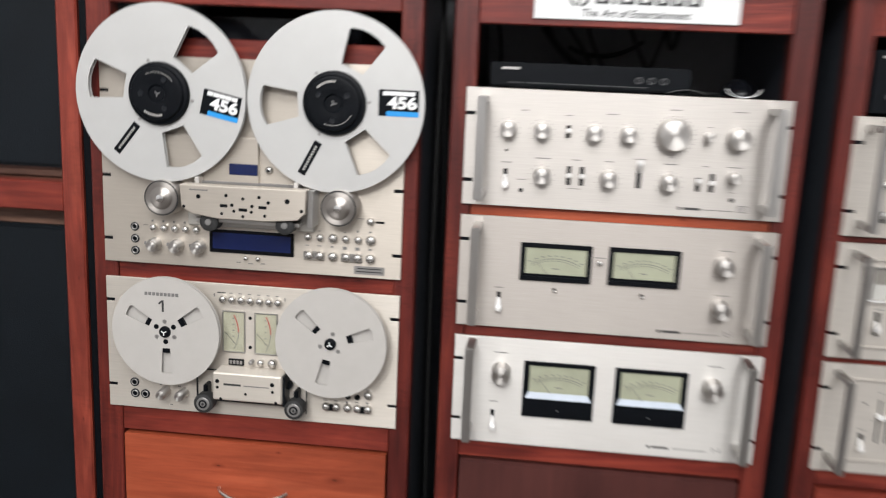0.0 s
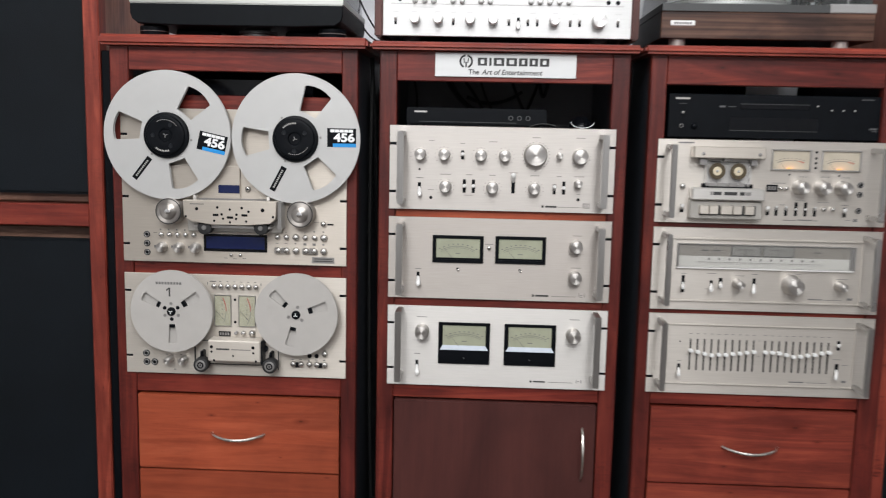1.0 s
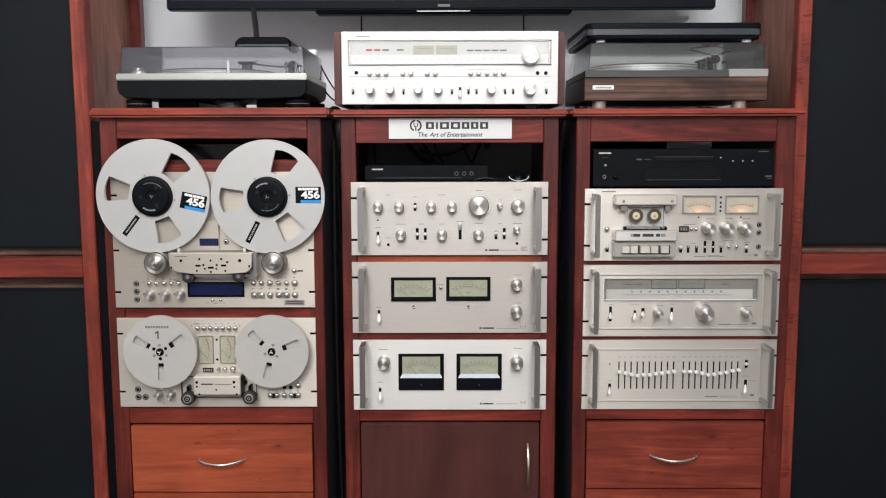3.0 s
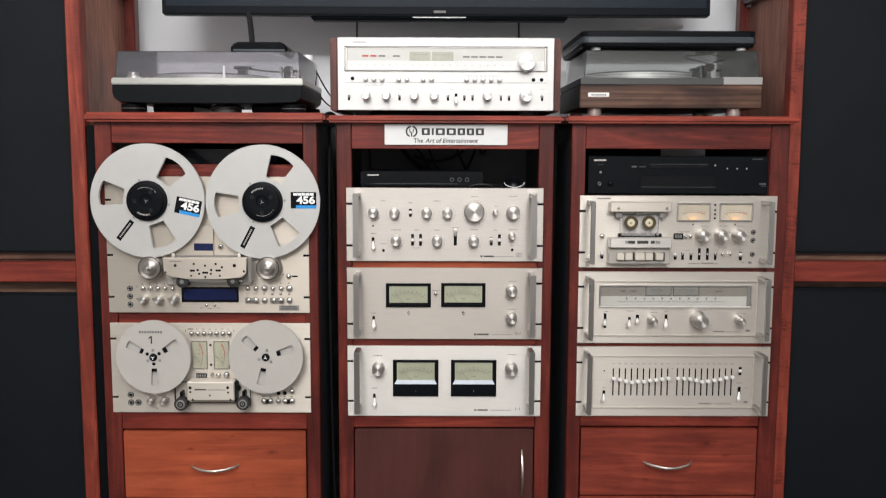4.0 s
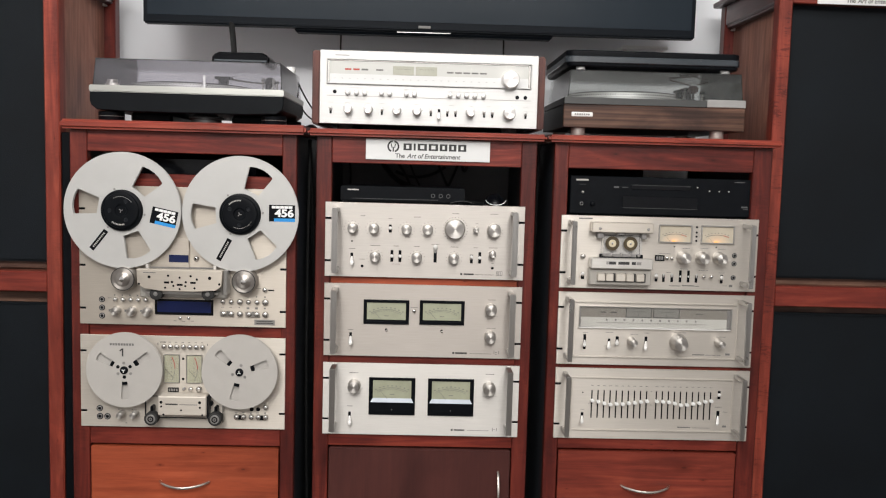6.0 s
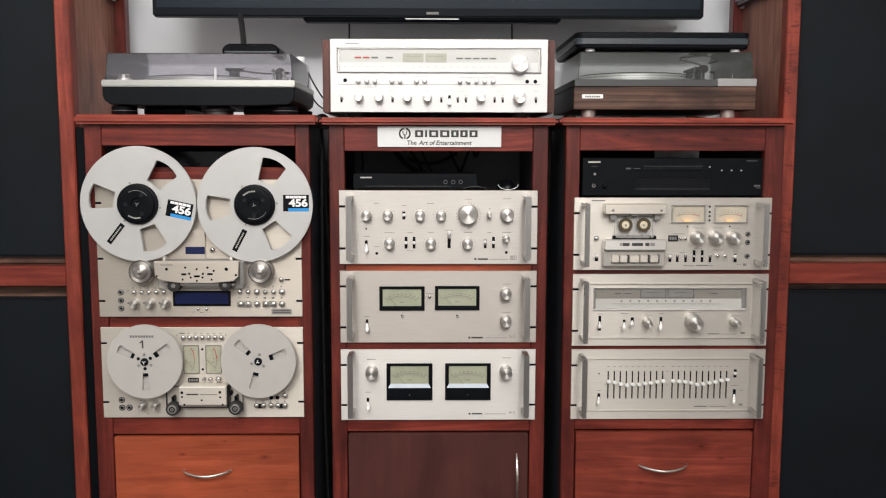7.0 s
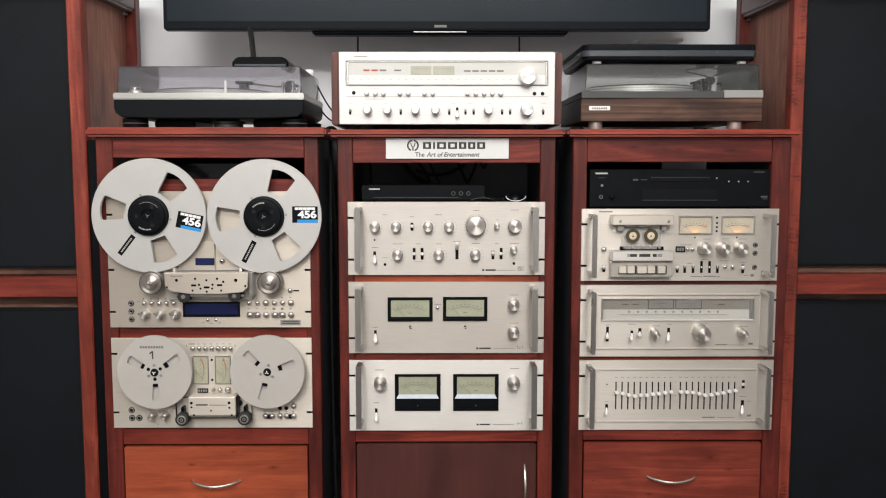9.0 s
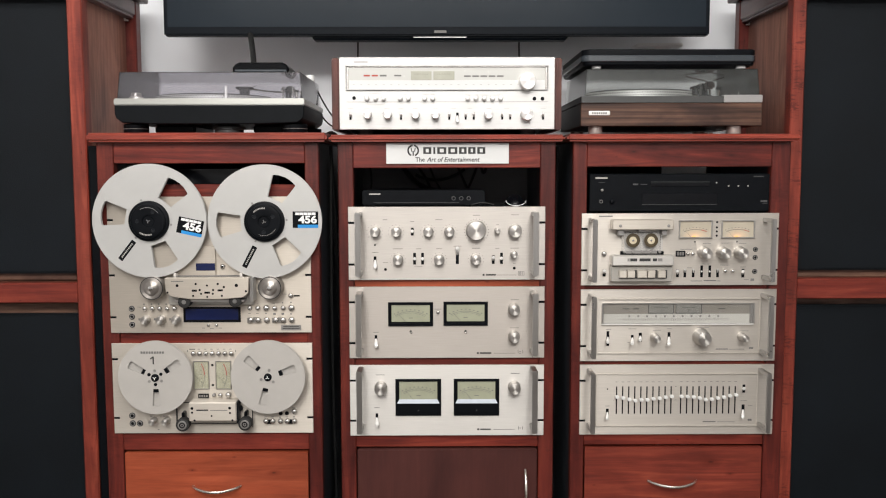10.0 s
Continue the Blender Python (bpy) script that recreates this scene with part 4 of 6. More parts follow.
housing = slab(deck, at, 240, 560, 268, 322, -0.032, 0.0004, M["alu_white"], "housing", 0.0025, "white lower well housing")
for u0, u1, mt in ((332, 368, "ink"), (380, 437, "ink"), (449, 470, "ink"), (474, 498, "grey"), (318, 330, "grey")):
    slab(housing, at, u0, u1, 283, 298, -0.0325, -0.0315, M[mt], "label_block", 0)
keys = slab(deck, at, 234, 552, 322, 404, -0.020, 0.0004, M["bay"], "key_block", 0.002, "silver piano key block")
slab(keys, at, 275, 524, 343, 387, -0.0205, -0.019, M["ink"], "key_gap", 0)
for u0, u1 in ((277, 316), (320, 359), (371, 421), (425, 464), (477, 518)):
    slab(keys, at, u0, u1, 346, 384, -0.031, -0.019, M["alu_cream"], "key", 0.0012)
button(deck, at, 199, 260, 13, 0.008)
lever_switch(deck, at, 199, 340, 376, 0.3, 16, 0.02, 9)
for u0 in (578, 796):
    m = part("meter", ring_frame(at, u0, u0 + 173, 86, 180, 7, -0.005, 0.0004), M["silver"], deck, "amber lit level meter")
    slab(m, at, u0 + 6, u0 + 167, 92, 174, -0.0012, 0.0003, M["meter_warm"], "dial", 0)
    dial_arc(m, at, u0 + 86, 290, 156, 112, 68, -0.0017, M["ink_grey"], 2.4)
    dial_arc(m, at, u0 + 86, 290, 156, 79, 68, -0.0019, M["red_ink"], 3.0)
    bars(m, at, [(u0 + 86 + 165 * math.cos(radians(a)), 290 - 165 * math.sin(radians(a)), 5, 3) for a in range(70, 113, 6)], M["ink_grey"], -0.0014)
    slab(m, at, u0 + 72, u0 + 90, 167, 173, -0.0018, -0.001, M["orange_glow"], "pilot_lamp", 0.0003, "orange pilot glow")
    needle(m, at, u0 + 62, 172, u0 + 32, 140, -0.0021, M["ink_grey"], 1.2)
for v in (97, 124, 145, 166):
    dark_hole(deck, at, 775, v, 6, 0, "indicator")
for u in (664, 880):
    dark_hole(deck, at, u, 198, 4.5)
c = slab(deck, at, 567, 617, 244, 274, -0.003, 0.0003, M["black"], "counter", 0.0008)
for i in range(3):
    slab(c, at, 573 + 13 * i, 583 + 13 * i, 250, 268, -0.0034, -0.0028, M["ink_grey"], "digit_wheel", 0)
for u in (632, 656):
    button(deck, at, u, 260, 9, 0.008)
for u in (729, 826, 918):
    knob(deck, at, u, 259, 32, 0.032, face=0.85)
for v in (237, 279, 351):
    jack(deck, at, 976, v, 13)
lever_switch(deck, at, 578, 340, 380, 0.3, 14, 0.02, 9)
for u in (616, 659, 785):
    lever_switch(deck, at, u, 342, 381, 0.12, 13, 0.009, 5)
for u in (702, 744):
    lever_switch(deck, at, u, 320, 381, 0.5, 13, 0.009, 5)
for u in (827, 866):
    button(deck, at, u, 350, 9, 0.01)
lever_switch(deck, at, 916, 338, 382, 0.35, 14, 0.02, 9)
bars(deck, at, [(203, 66, 70, 6)], M["ink_grey"])
bars(deck, at, [(676, 400, 60, 3), (745, 398, 64, 5), (790, 400, 20, 3), (618, 236, 60, 2.4), (725, 206, 40, 2), (820, 205, 40, 2), (910, 206, 40, 2), (965, 394, 18, 12), (640, 332, 26, 2), (720, 312, 40, 2), (820, 318, 50, 2), (915, 328, 30, 2), (935, 394, 24, 2)])

cas = thing("cassette", (at(392, 0)[0], -0.008, at(0, 262)[1]), "clear plastic cassette with brown tape, in the deck's well", "cassette")
slab(cas, at, 290, 488, 148, 262, -0.0125, -0.003, M["clear"], "shell", 0.0015, "clear plastic shell").visible_shadow = False
for u in (345, 438):
    x, z = proud(*at(u, 190), -0.013)
    part("tape_pack", lathe_bm(x, z, [(15 * at.k, -0.0132), (36 * at.k, -0.0132), (36 * at.k, -0.0125), (15 * at.k, -0.0125)], 28), M["brown_tape"], cas, "brown wound tape")
    h = part("hub", lathe_bm(x, z, [(6 * at.k, -0.0140), (18 * at.k, -0.0140), (19.5 * at.k, -0.0132), (6 * at.k, -0.0132)], 24), M["cream"], cas, "cream reel hub")
    part("spindle", lathe_bm(x, z, [(0, -0.0146), (6 * at.k, -0.0142), (6 * at.k, -0.0128)], 12), M["chrome"], h)
slab(cas, at, 310, 470, 243, 258, -0.0136, -0.0124, M["grey"], "pressure_edge", 0.0004)

# ---------------------------------------------------------------- other rack: tuner
tun = unit("tuner", CX0, CX1, 0.667, "silver stereo tuner in a rack frame with a wide dial window", "tuner")
at = panel_map(79, 1078, 439, 806, CX0, CX1, 0.667, 0.846)
tp = faceplate(tun, CX0, CX1, 0.667, 0.846, [at(0, 517)[1], at(0, 729)[1]], M["alu_pale"])
body(tun, CX0, CX1, 0.667, 0.846, 0.34)
for hx in (0.3518, 0.7765):
    rack_handle(tun, hx, at(0, 797)[1], at(0, 478)[1], M["steel"], 0.066, 0.0108)
part("inner_frame", ring_frame(at, 160, 1000, 484, 768, 7, -0.0035, 0.0003), M["alu_pale"], tun, "raised inner frame")
w = part("dial_window", ring_frame(at, 186, 966, 508, 616, 5, -0.005, 0.0003), M["silver"], tun, "wide dial window")
slab(w, at, 190, 962, 512, 564, -0.0013, 0.0002, M["dial_tan"], "dial_back", 0)
slab(w, at, 190, 962, 564, 612, -0.0013, 0.0002, M["strip"], "scale_strip", 0)
for u0, u1 in ((428, 552), (568, 695)):
    slab(w, at, u0 - 4, u1 + 4, 510, 563, -0.0018, -0.001, M["ink"], "meter_edge", 0.0004)
    slab(w, at, u0, u1, 514, 559, -0.0022, -0.001, M["meter_grey"], "tuning_meter", 0.0004)
    bars(w, at, [((u0 + u1) / 2, 532, 70, 2), ((u0 + u1) / 2, 548, 2, 20)], M["ink"], -0.0022)
bars(w, at, [(308, 538, 32, 5), (362, 538, 32, 5), (800, 538, 36, 5)], M["ink"], -0.0014)
bars(w, at, [(328 + 45.4 * i, 576, 9, 9) for i in range(11)] + [(555, 590, 560, 1.6)] + [(290 + 11 * i, 595, 1.6, 6) for i in range(50)], M["ink_grey"], -0.0014)
# grey end strips stand for the shading of a recessed dial
for u0, u1 in ((190, 196), (944, 962)):
    slab(w, at, u0, u1, 512, 612, -0.0032, 0.0002, M["grey"], "inner_edge", 0.0005)
# pale lip stands for the bright line along the lower edge
slab(w, at, 186, 966, 616, 622, -0.0062, 0.0003, M["lever"], "lower_lip", 0.0012)
slab(w, at, 187, 965, 509, 615, -0.0042, -0.0034, M["clear"], "glass", 0).visible_shadow = False
lever_switch(tun, at, 220, 652, 728, 0.72, 14, 0.022, 8)
lever_switch(tun, at, 345, 672, 710, 1.0, 13, 0.018, 9)
lever_switch(tun, at, 386, 660, 706, 0.75, 16, 0.02, 9)
lever_switch(tun, at, 533, 658, 718, 0.95, 14, 0.018, 9)
knob(tun, at, 475, 695, 22, 0.034, face=0.82)
knob(tun, at, 719, 696, 44, 0.036, None, "tuning_knob", 0.0, 0.80)
knob(tun, at, 929, 694, 21, 0.036, face=0.82)
bars(tun, at, [(345, 640, 40, 2.2), (535, 640, 24, 2.2), (222, 643, 24, 2.2), (470, 648, 40, 2), (915, 652, 50, 2), (705, 634, 60, 2), (330, 710, 20, 2)])
bars(tun, at, [(805, 745, 62, 5), (880, 746, 80, 2.2), (955, 740, 22, 10)], M["ink_grey"])

# ---------------------------------------------------------------- other rack: graphic equaliser
eq = unit("graphic_equaliser", CX0, CX1, 0.481, "silver graphic equaliser with twenty sliders, in a rack frame", "equaliser")
at = panel_map(76, 1068, 241, 605, CX0, CX1, 0.481, 0.658)
faceplate(eq, CX0, CX1, 0.481, 0.658, [at(0, 324)[1], at(0, 532)[1]], M["alu_pale"])
body(eq, CX0, CX1, 0.481, 0.658, 0.34)
for hx in (0.3518, 0.7765):
    rack_handle(eq, hx, at(0, 603)[1], at(0, 290)[1], M["steel"], 0.066, 0.0108)
part("inner_frame", ring_frame(at, 158, 988, 286, 562, 6, -0.003, 0.0003), M["alu_pale"], eq, "raised inner frame")
SLIDE = (405, 410, 418, 424, 420, 420, 415, 412, 407, 403, 403, 404, 406, 412, 420, 418, 412, 408, 400, 396)
for i, v in enumerate(SLIDE):
    u = 265 + 31.0 * i if i < 10 else 594 + 30.9 * (i - 10)
    s = slab(eq, at, u - 3.2, u + 3.2, 354, 497, -0.0007, 0.0004, M["black"], "slider", 0.0002)
    x, z = at(u, v)
    part("slider_cap", box_bm(x - 0.0043, x + 0.0043, -0.013, -0.0006, z - 0.0034, z + 0.0034, 0.0014, 2), M["white"], s, "white slider cap")
lever_switch(eq, at, 219, 470, 516, 1.0, 14, 0.018, 8)
lever_switch(eq, at, 916, 346, 388, 0.5, 14, 0.018, 9)
lever_switch(eq, at, 915, 450, 516, 0.95, 15, 0.018, 8.5)
dark_hole(eq, at, 218, 367, 4)
bars(eq, at, [(265 + 31 * i, 330, 14, 2) for i in range(10)] + [(594 + 30.9 * i, 330, 14, 2) for i in range(10)] + [(219, 455, 20, 2), (915, 430, 36, 2), (950, 455, 24, 1.6), (250, 425, 6, 2), (568, 355, 8, 2), (568, 425, 8, 2)])
bars(eq, at, [(742, 539, 66, 5), (830, 540, 90, 2.2), (950, 530, 20, 10)], M["ink_grey"])


# ---------------------------------------------------------------- open-reel recorders
AX0, AX1 = -0.8265, -0.3325
A_CENTRES = ((-0.7160, 1.0180), (-0.4387, 1.0160))
rec = unit("reel_recorder", AX0, AX1, 0.741, "silver open-reel tape recorder with two large reels and blue displays", "tape recorder")
at = panel_map(140, 1040, 200, 806, AX0, AX1, 0.741, 1.0755)
faceplate(rec, AX0, AX1, 0.741, 1.0755, [at(0, 303)[1], at(0, 548)[1], at(0, 736)[1]], M["alu_warm"])
body(rec, AX0, AX1, 0.741, 1.0755, 0.30)
slab(rec, at, 338, 616, 420, 552, -0.006, 0.0004, M["alu_warm"], "centre_panel", 0.001, "raised centre panel")
slab(rec, at, 440, 735, 548, 556, -0.0075, 0.0004, M["grey"], "trim", 0.0005)
slab(rec, at, 528, 613, 495, 527, -0.0075, -0.005, M["blue_window"], "counter_window", 0.0006, "dark blue counter window")
button(rec, at, 645, 510, 12, 0.006)
dark_hole(rec, at, 645, 510, 5, -0.0062)
for u in (433, 728):
    slab(rec, at, u - 7, u + 7, 538, 562, -0.022, 0.0003, M["alu_white"], "cover_clip", 0.001)
slab(rec, at, 402, 782, 556, 682, -0.008, 0.0004, M["bay"], "head_bay", 0.002, "grey metal head bay")
cover_out = [proud(*at(u, v), -0.048) for u, v in ((386, 562), (762, 560), (758, 628), (735, 648), (640, 656), (500, 656), (420, 645), (390, 628))]
cover = part("head_cover", prism_bm(cover_out, -0.048, -0.024, 0.0012), M["alu_warm"], rec, "silver head cover with black holes")
for u, v, r in ((442, 594, 7), (525, 587, 5.5), (575, 594, 5), (623, 587, 5.5), (706, 594, 8), (542, 614, 5.5), (602, 614, 5.5), (512, 640, 5), (575, 645, 5), (640, 640, 5), (398, 625, 5), (748, 620, 5.5), (650, 601, 5.5), (600, 631, 5), (548, 631, 5)):
    dark_hole(cover, at, u, v, r, -0.048)
for u0, u1, v in ((506, 529, 617), (562, 588, 626), (621, 645, 616)):
    slab(cover, at, u0, u1, v - 4.5, v + 4.5, -0.0488, -0.0475, M["black"], "slot", 0.0008)
bars(cover, at, [(443, 575, 54, 3.5)], M["ink_grey"], -0.048)
slab(rec, at, 765, 780, 560, 668, -0.040, 0.0003, M["silver"], "side_shield", 0.001)
slab(rec, at, 430, 740, 656, 668, -0.034, -0.006, M["silver"], "tape_shelf", 0.001)
for u, v in ((470, 668), (697, 665)):
    x, z = proud(*at(u, v), -0.040)
    p = part("pinch_roller", lathe_bm(x, z, [(0, -0.040), (20 * at.k, -0.040), (27 * at.k, -0.038), (28 * at.k, -0.015), (20 * at.k, -0.010), (20 * at.k, 0.0)], 28), M["rubber"], rec, "grey rubber pinch roller")
    part("cap", lathe_bm(x, z, [(0, -0.043), (9 * at.k, -0.042), (10 * at.k, -0.039)], 18), M["ink_grey"], p)
for u in (325, 853):
    x, z = proud(*at(u, 607), -0.034)
    k = at.k
    r = part("tension_roller", lathe_bm(x, z, [(0, -0.036), (24 * k, -0.036), (30 * k, -0.034), (33 * k, -0.0325), (46 * k, -0.0325), (52 * k, -0.029), (53 * k, -0.010), (55 * k, -0.008), (55 * k, 0.0)], 44), M["roller"], rec, "turned metal tape roller")
    part("edge_groove", lathe_bm(x, z, [(48 * k, -0.0322), (50.5 * k, -0.0322), (51 * k, -0.029), (48 * k, -0.029)], 44), M["ink"], r)
    part("cap", lathe_bm(x, z, [(0, -0.0385), (11 * k, -0.0375), (12 * k, -0.0355)], 20), M["chrome"], r)
for v in (697, 733, 769):
    jack(rec, at, 237, v, 13)
for i in range(5):
    button(rec, at, 292 + 33 * i, 698, 10.5, 0.009)
for u in (290, 359, 427):
    knob(rec, at, u, 751, 20, 0.018)
    knob(rec, at, u, 751, 13, 0.026, None, "inner_knob")
disp = slab(rec, at, 466, 722, 690, 759, -0.0022, 0.0004, M["gloss_black"], "display", 0.0008, "dark blue display window")
slab(disp, at, 476, 712, 699, 748, -0.0026, -0.0018, M["blue_window"], "display_glass", 0.0003)
for u in (575, 612):
    button(rec, at, u, 773, 7, 0.005)
bars(rec, at, [(555, 785, 14, 2.4), (592, 787, 16, 2.4), (630, 785, 14, 2.4)])
for u, r in ((762, 11), (798, 11), (836, 14), (874, 11), (911, 11), (948, 15)):
    button(rec, at, u, 697, r, 0.008)
for u0, u1 in ((750, 813), (862, 925)):
    b = slab(rec, at, u0, u1, 738, 764, -0.004, 0.0003, M["silver"], "key_frame", 0.002)
    for u in (u0 + 15, u1 - 15):
        button(b, at, u, 751, 13, 0.010, None, "key")
for u in (836, 948):
    button(rec, at, u, 751, 14, 0.009)
slab(rec, at, 902, 992, 772, 796, -0.0006, 0.0003, M["grey"], "data_label", 0, "grey printed data label")
bars(rec, at, [(947, 779, 70, 3), (947, 788, 76, 3)], M["ink"], -0.0006)
button(rec, at, 946, 641, 11, 0.008)
dark_hole(rec, at, 952, 641, 4, -0.006)
slab(rec, at, 962, 988, 638, 644, -0.001, 0.0003, M["black"], "slot", 0.0003)
bars(rec, at, [(292 + 33 * i, 677, 6, 6) for i in range(5)] + [(270, 690, 16, 2), (920, 633, 20, 2)] + [(270 + 69 * i, 745, 10, 10) for i in range(3)])
bars(rec, at, [(762, 720, 12, 2.5), (798, 720, 12, 2.5), (836, 720, 7, 5), (874, 722, 12, 9), (911, 722, 12, 9), (948, 722, 8, 6), (911, 671, 6, 6), (948, 671, 8, 5), (798, 676, 6, 2), (874, 676, 6, 2)])


def window_hole(r, a):
    """The outline of a reel flange's window, as (radius, angle) pairs round the middle angle a."""
    return [(0.44, a - 18), (0.825, a - 15.5), (0.838, a - 14), (0.852, a - 7), (0.857, a), (0.852, a + 7), (0.838, a + 14), (0.825, a + 15.5), (0.44, a + 18), (0.425, a + 9), (0.42, a), (0.425, a - 9)]


def pierced_disc(cx, cz, R, y0, y1, holes, seg=96, inner=0.2):
    """A flat ring with windows. holes: outlines in (x, z)."""
    bm = bmesh.new()
    loops = [[(cx + R * math.cos(2 * math.pi * k / seg), cz + R * math.sin(2 * math.pi * k / seg)) for k in range(seg)]]
    loops.append([(cx + inner * R * math.cos(2 * math.pi * k / 32), cz + inner * R * math.sin(2 * math.pi * k / 32)) for k in range(32)])
    loops += holes
    edges = []
    for lp in loops:
        vs = [bm.verts.new((x, y0, z)) for x, z in lp]
        edges += [bm.edges.new((vs[i], vs[(i + 1) % len(vs)])) for i in range(len(vs))]
    bmesh.ops.triangle_fill(bm, use_beauty=True, use_dissolve=False, edges=edges, normal=(0, -1, 0))
    ext = bmesh.ops.extrude_face_region(bm, geom=bm.faces[:])
    for g in ext["geom"]:
        if isinstance(g, bmesh.types.BMVert):
            g.co.y = y1
    bmesh.ops.recalc_face_normals(bm, faces=bm.faces[:])
    return bm


def turned_box(cx, cz, w, h, y0, y1, turn):
    bm = box_bm(-w / 2, w / 2, y0, y1, -h / 2, h / 2)
    c, s = math.cos(radians(turn)), math.sin(radians(turn))
    for v in bm.verts:
        x, z = v.co.x, v.co.z
        v.co.x, v.co.z = cx + x * c - z * s, cz + x * s + z * c
    return bm


def polar(cx, cz, r, a):
    return cx + r * math.cos(radians(a)), cz + r * math.sin(radians(a))


def large_reel(cx, cz, first, label_turn, label_off, strip, boss_turn):
    """A large metal tape reel: two pierced flanges, a black hub clamp and two stuck-on labels."""
    R, yf = 0.1373, -0.023
    reel = thing("tape_reel", (cx, -0.015, cz), "large satin metal tape reel with a black hub and printed label", "tape reel", "large reels")
    k = R / 250
    for y0, name in ((yf, "front_flange"), (yf + 0.0085, "back_flange")):
        holes = [[polar(cx, cz, rr * R, a) for rr, a in window_hole(R, first + 120 * i)] for i in range(3)]
        part(name, pierced_disc(cx, cz, R, y0, y0 + 0.0014, holes), M["flange"], reel, "pierced satin aluminium flange", False)
    part("core", lathe_bm(cx, cz, [(0.25 * R, yf + 0.0015), (0.385 * R, yf + 0.0015), (0.385 * R, yf + 0.0084), (0.25 * R, yf + 0.0084)], 48), M["grey"], reel)
    part("turntable_disc", lathe_bm(cx, cz, [(0.3 * R, yf + 0.0105), (0.36 * R, yf + 0.0105), (0.36 * R, yf + 0.014), (0.12 * R, yf + 0.015), (0.12 * R, 0.001)], 40), M["grey"], reel)
    boss = part("hub_clamp", lathe_bm(cx, cz, [(0, yf - 0.010), (22 * k, yf - 0.010), (26 * k, yf - 0.0125), (66 * k, yf - 0.0145), (74 * k, yf - 0.0135), (78 * k, yf - 0.009), (86 * k, yf - 0.008), (89 * k, yf - 0.005), (89 * k, yf + 0.001)], 48), M["black"], reel, "black plastic hub clamp")
    for i in range(3):
        x, z = polar(cx, cz, 46 * k, boss_turn + 40 + 120 * i)
        part("dimple", lathe_bm(x, z, [(0, yf - 0.0139), (8 * k, yf - 0.0145), (9 * k, yf - 0.013)], 14), M["dark_metal"], boss)
    part("spindle", join_bm([turned_box(*polar(cx, cz, 4 * k, boss_turn + 120 * i), 10 * k, 3 * k, yf - 0.0108, yf - 0.0095, boss_turn + 120 * i) for i in range(3)]), M["grey"], boss, "", False)
    marks = []
    for i in range(9):
        x, z = polar(cx, cz, 60 * k, boss_turn - 24 + 6 * i)
        marks.append(turned_box(x, z, 4.0 * k, 6 * k, yf - 0.0147, yf - 0.0135, boss_turn - 24 + 6 * i - 90))
    for i in range(12):
        x, z = polar(cx, cz, 60 * k, boss_turn + 140 + 7 * i)
        marks.append(turned_box(x, z, 4.6 * k, 1.8 * k, yf - 0.0146, yf - 0.0135, boss_turn + 140 + 7 * i - 90))
    part("lettering", join_bm(marks), M["flange_grey"], boss, "", False)
    lx, lz = cx + label_off[0] * k, cz + label_off[1] * k
    c, s = math.cos(radians(label_turn)), math.sin(radians(label_turn))

    def lp(a, b):
        return lx + (a * c - b * s) * k, lz + (a * s + b * c) * k
    card = part("label_card", turned_box(lx, lz, 112 * k, 72 * k, yf - 0.0004, yf + 0.0002, label_turn), M["black"], reel, "black and blue printed label", False)
    part("label_stripe", turned_box(*lp(11, -29), 90 * k, 14 * k, yf - 0.0007, yf, label_turn), M["blue"], card, "blue stripe", False)
    part("label_bar", join_bm([turned_box(*lp(-36 + 18 * i, 26), 16.5 * k, 11 * k, yf - 0.0007, yf, label_turn) for i in range(5)]), M["white"], card, "white blocks", False)
    part("lettering", text_bm("456", *(lp(10, -1)[0], yf - 0.0005, lp(10, -1)[1]), 31 * k, 0.0003, 0.0, label_turn, 82 * k, 0.0009), M["white"], card, "white number 456", False)
    (r0, a0, tl) = strip
    sx, sz = polar(cx, cz, r0 * k, a0)
    st = part("strip_label", turned_box(sx, sz, 104 * k, 23 * k, yf - 0.0004, yf + 0.0002, tl), M["black"], reel, "narrow black printed strip", False)
    part("lettering", join_bm([turned_box(*(sx + (-36 + 8 * i) * k * math.cos(radians(tl)), sz + (-36 + 8 * i) * k * math.sin(radians(tl))), 4.6 * k, 6.5 * k, yf - 0.0007, yf, tl) for i in range(10)]), M["flange_grey"], st, "", False)
    for a in (first + 60, first + 180, first + 300):
        x, z = polar(cx, cz, 0.385 * R, a)
        part("rivet", lathe_bm(x, z, [(0, yf - 0.001), (4.5 * k, yf - 0.0008), (5 * k, yf + 0.0002)], 12), M["grey"], reel)
    return reel


large_reel(*A_CENTRES[0], 50, -12, (178, -26), (164, 232, 52), -100)
large_reel(*A_CENTRES[1], 64, 0, (179, 8), (170, 246, 62), 110)

rec2 = unit("reel_recorder", AX0, AX1, 0.488, "silver open-reel tape recorder with two small grey reels", "tape recorder")
at = panel_map(155, 1043, 224, 625, AX0, AX1, 0.488, 0.7145)
faceplate(rec2, AX0, AX1, 0.488, 0.7145, [at(0, 294)[1], at(0, 556)[1]], M["alu_cream"])
body(rec2, AX0, AX1, 0.488, 0.7145, 0.30)
for i in range(7):
    button(rec2, at, 513 + 28 * i, 271, 10.5, 0.010)
bars(rec2, at, [(512, 250, 26, 3)], M["ink"])
bars(rec2, at, [(541 + 28 * i, 250, 10, 2.4) for i in range(6)] + [(490, 258, 3, 10), (704, 258, 3, 10), (600, 478, 40, 2)])
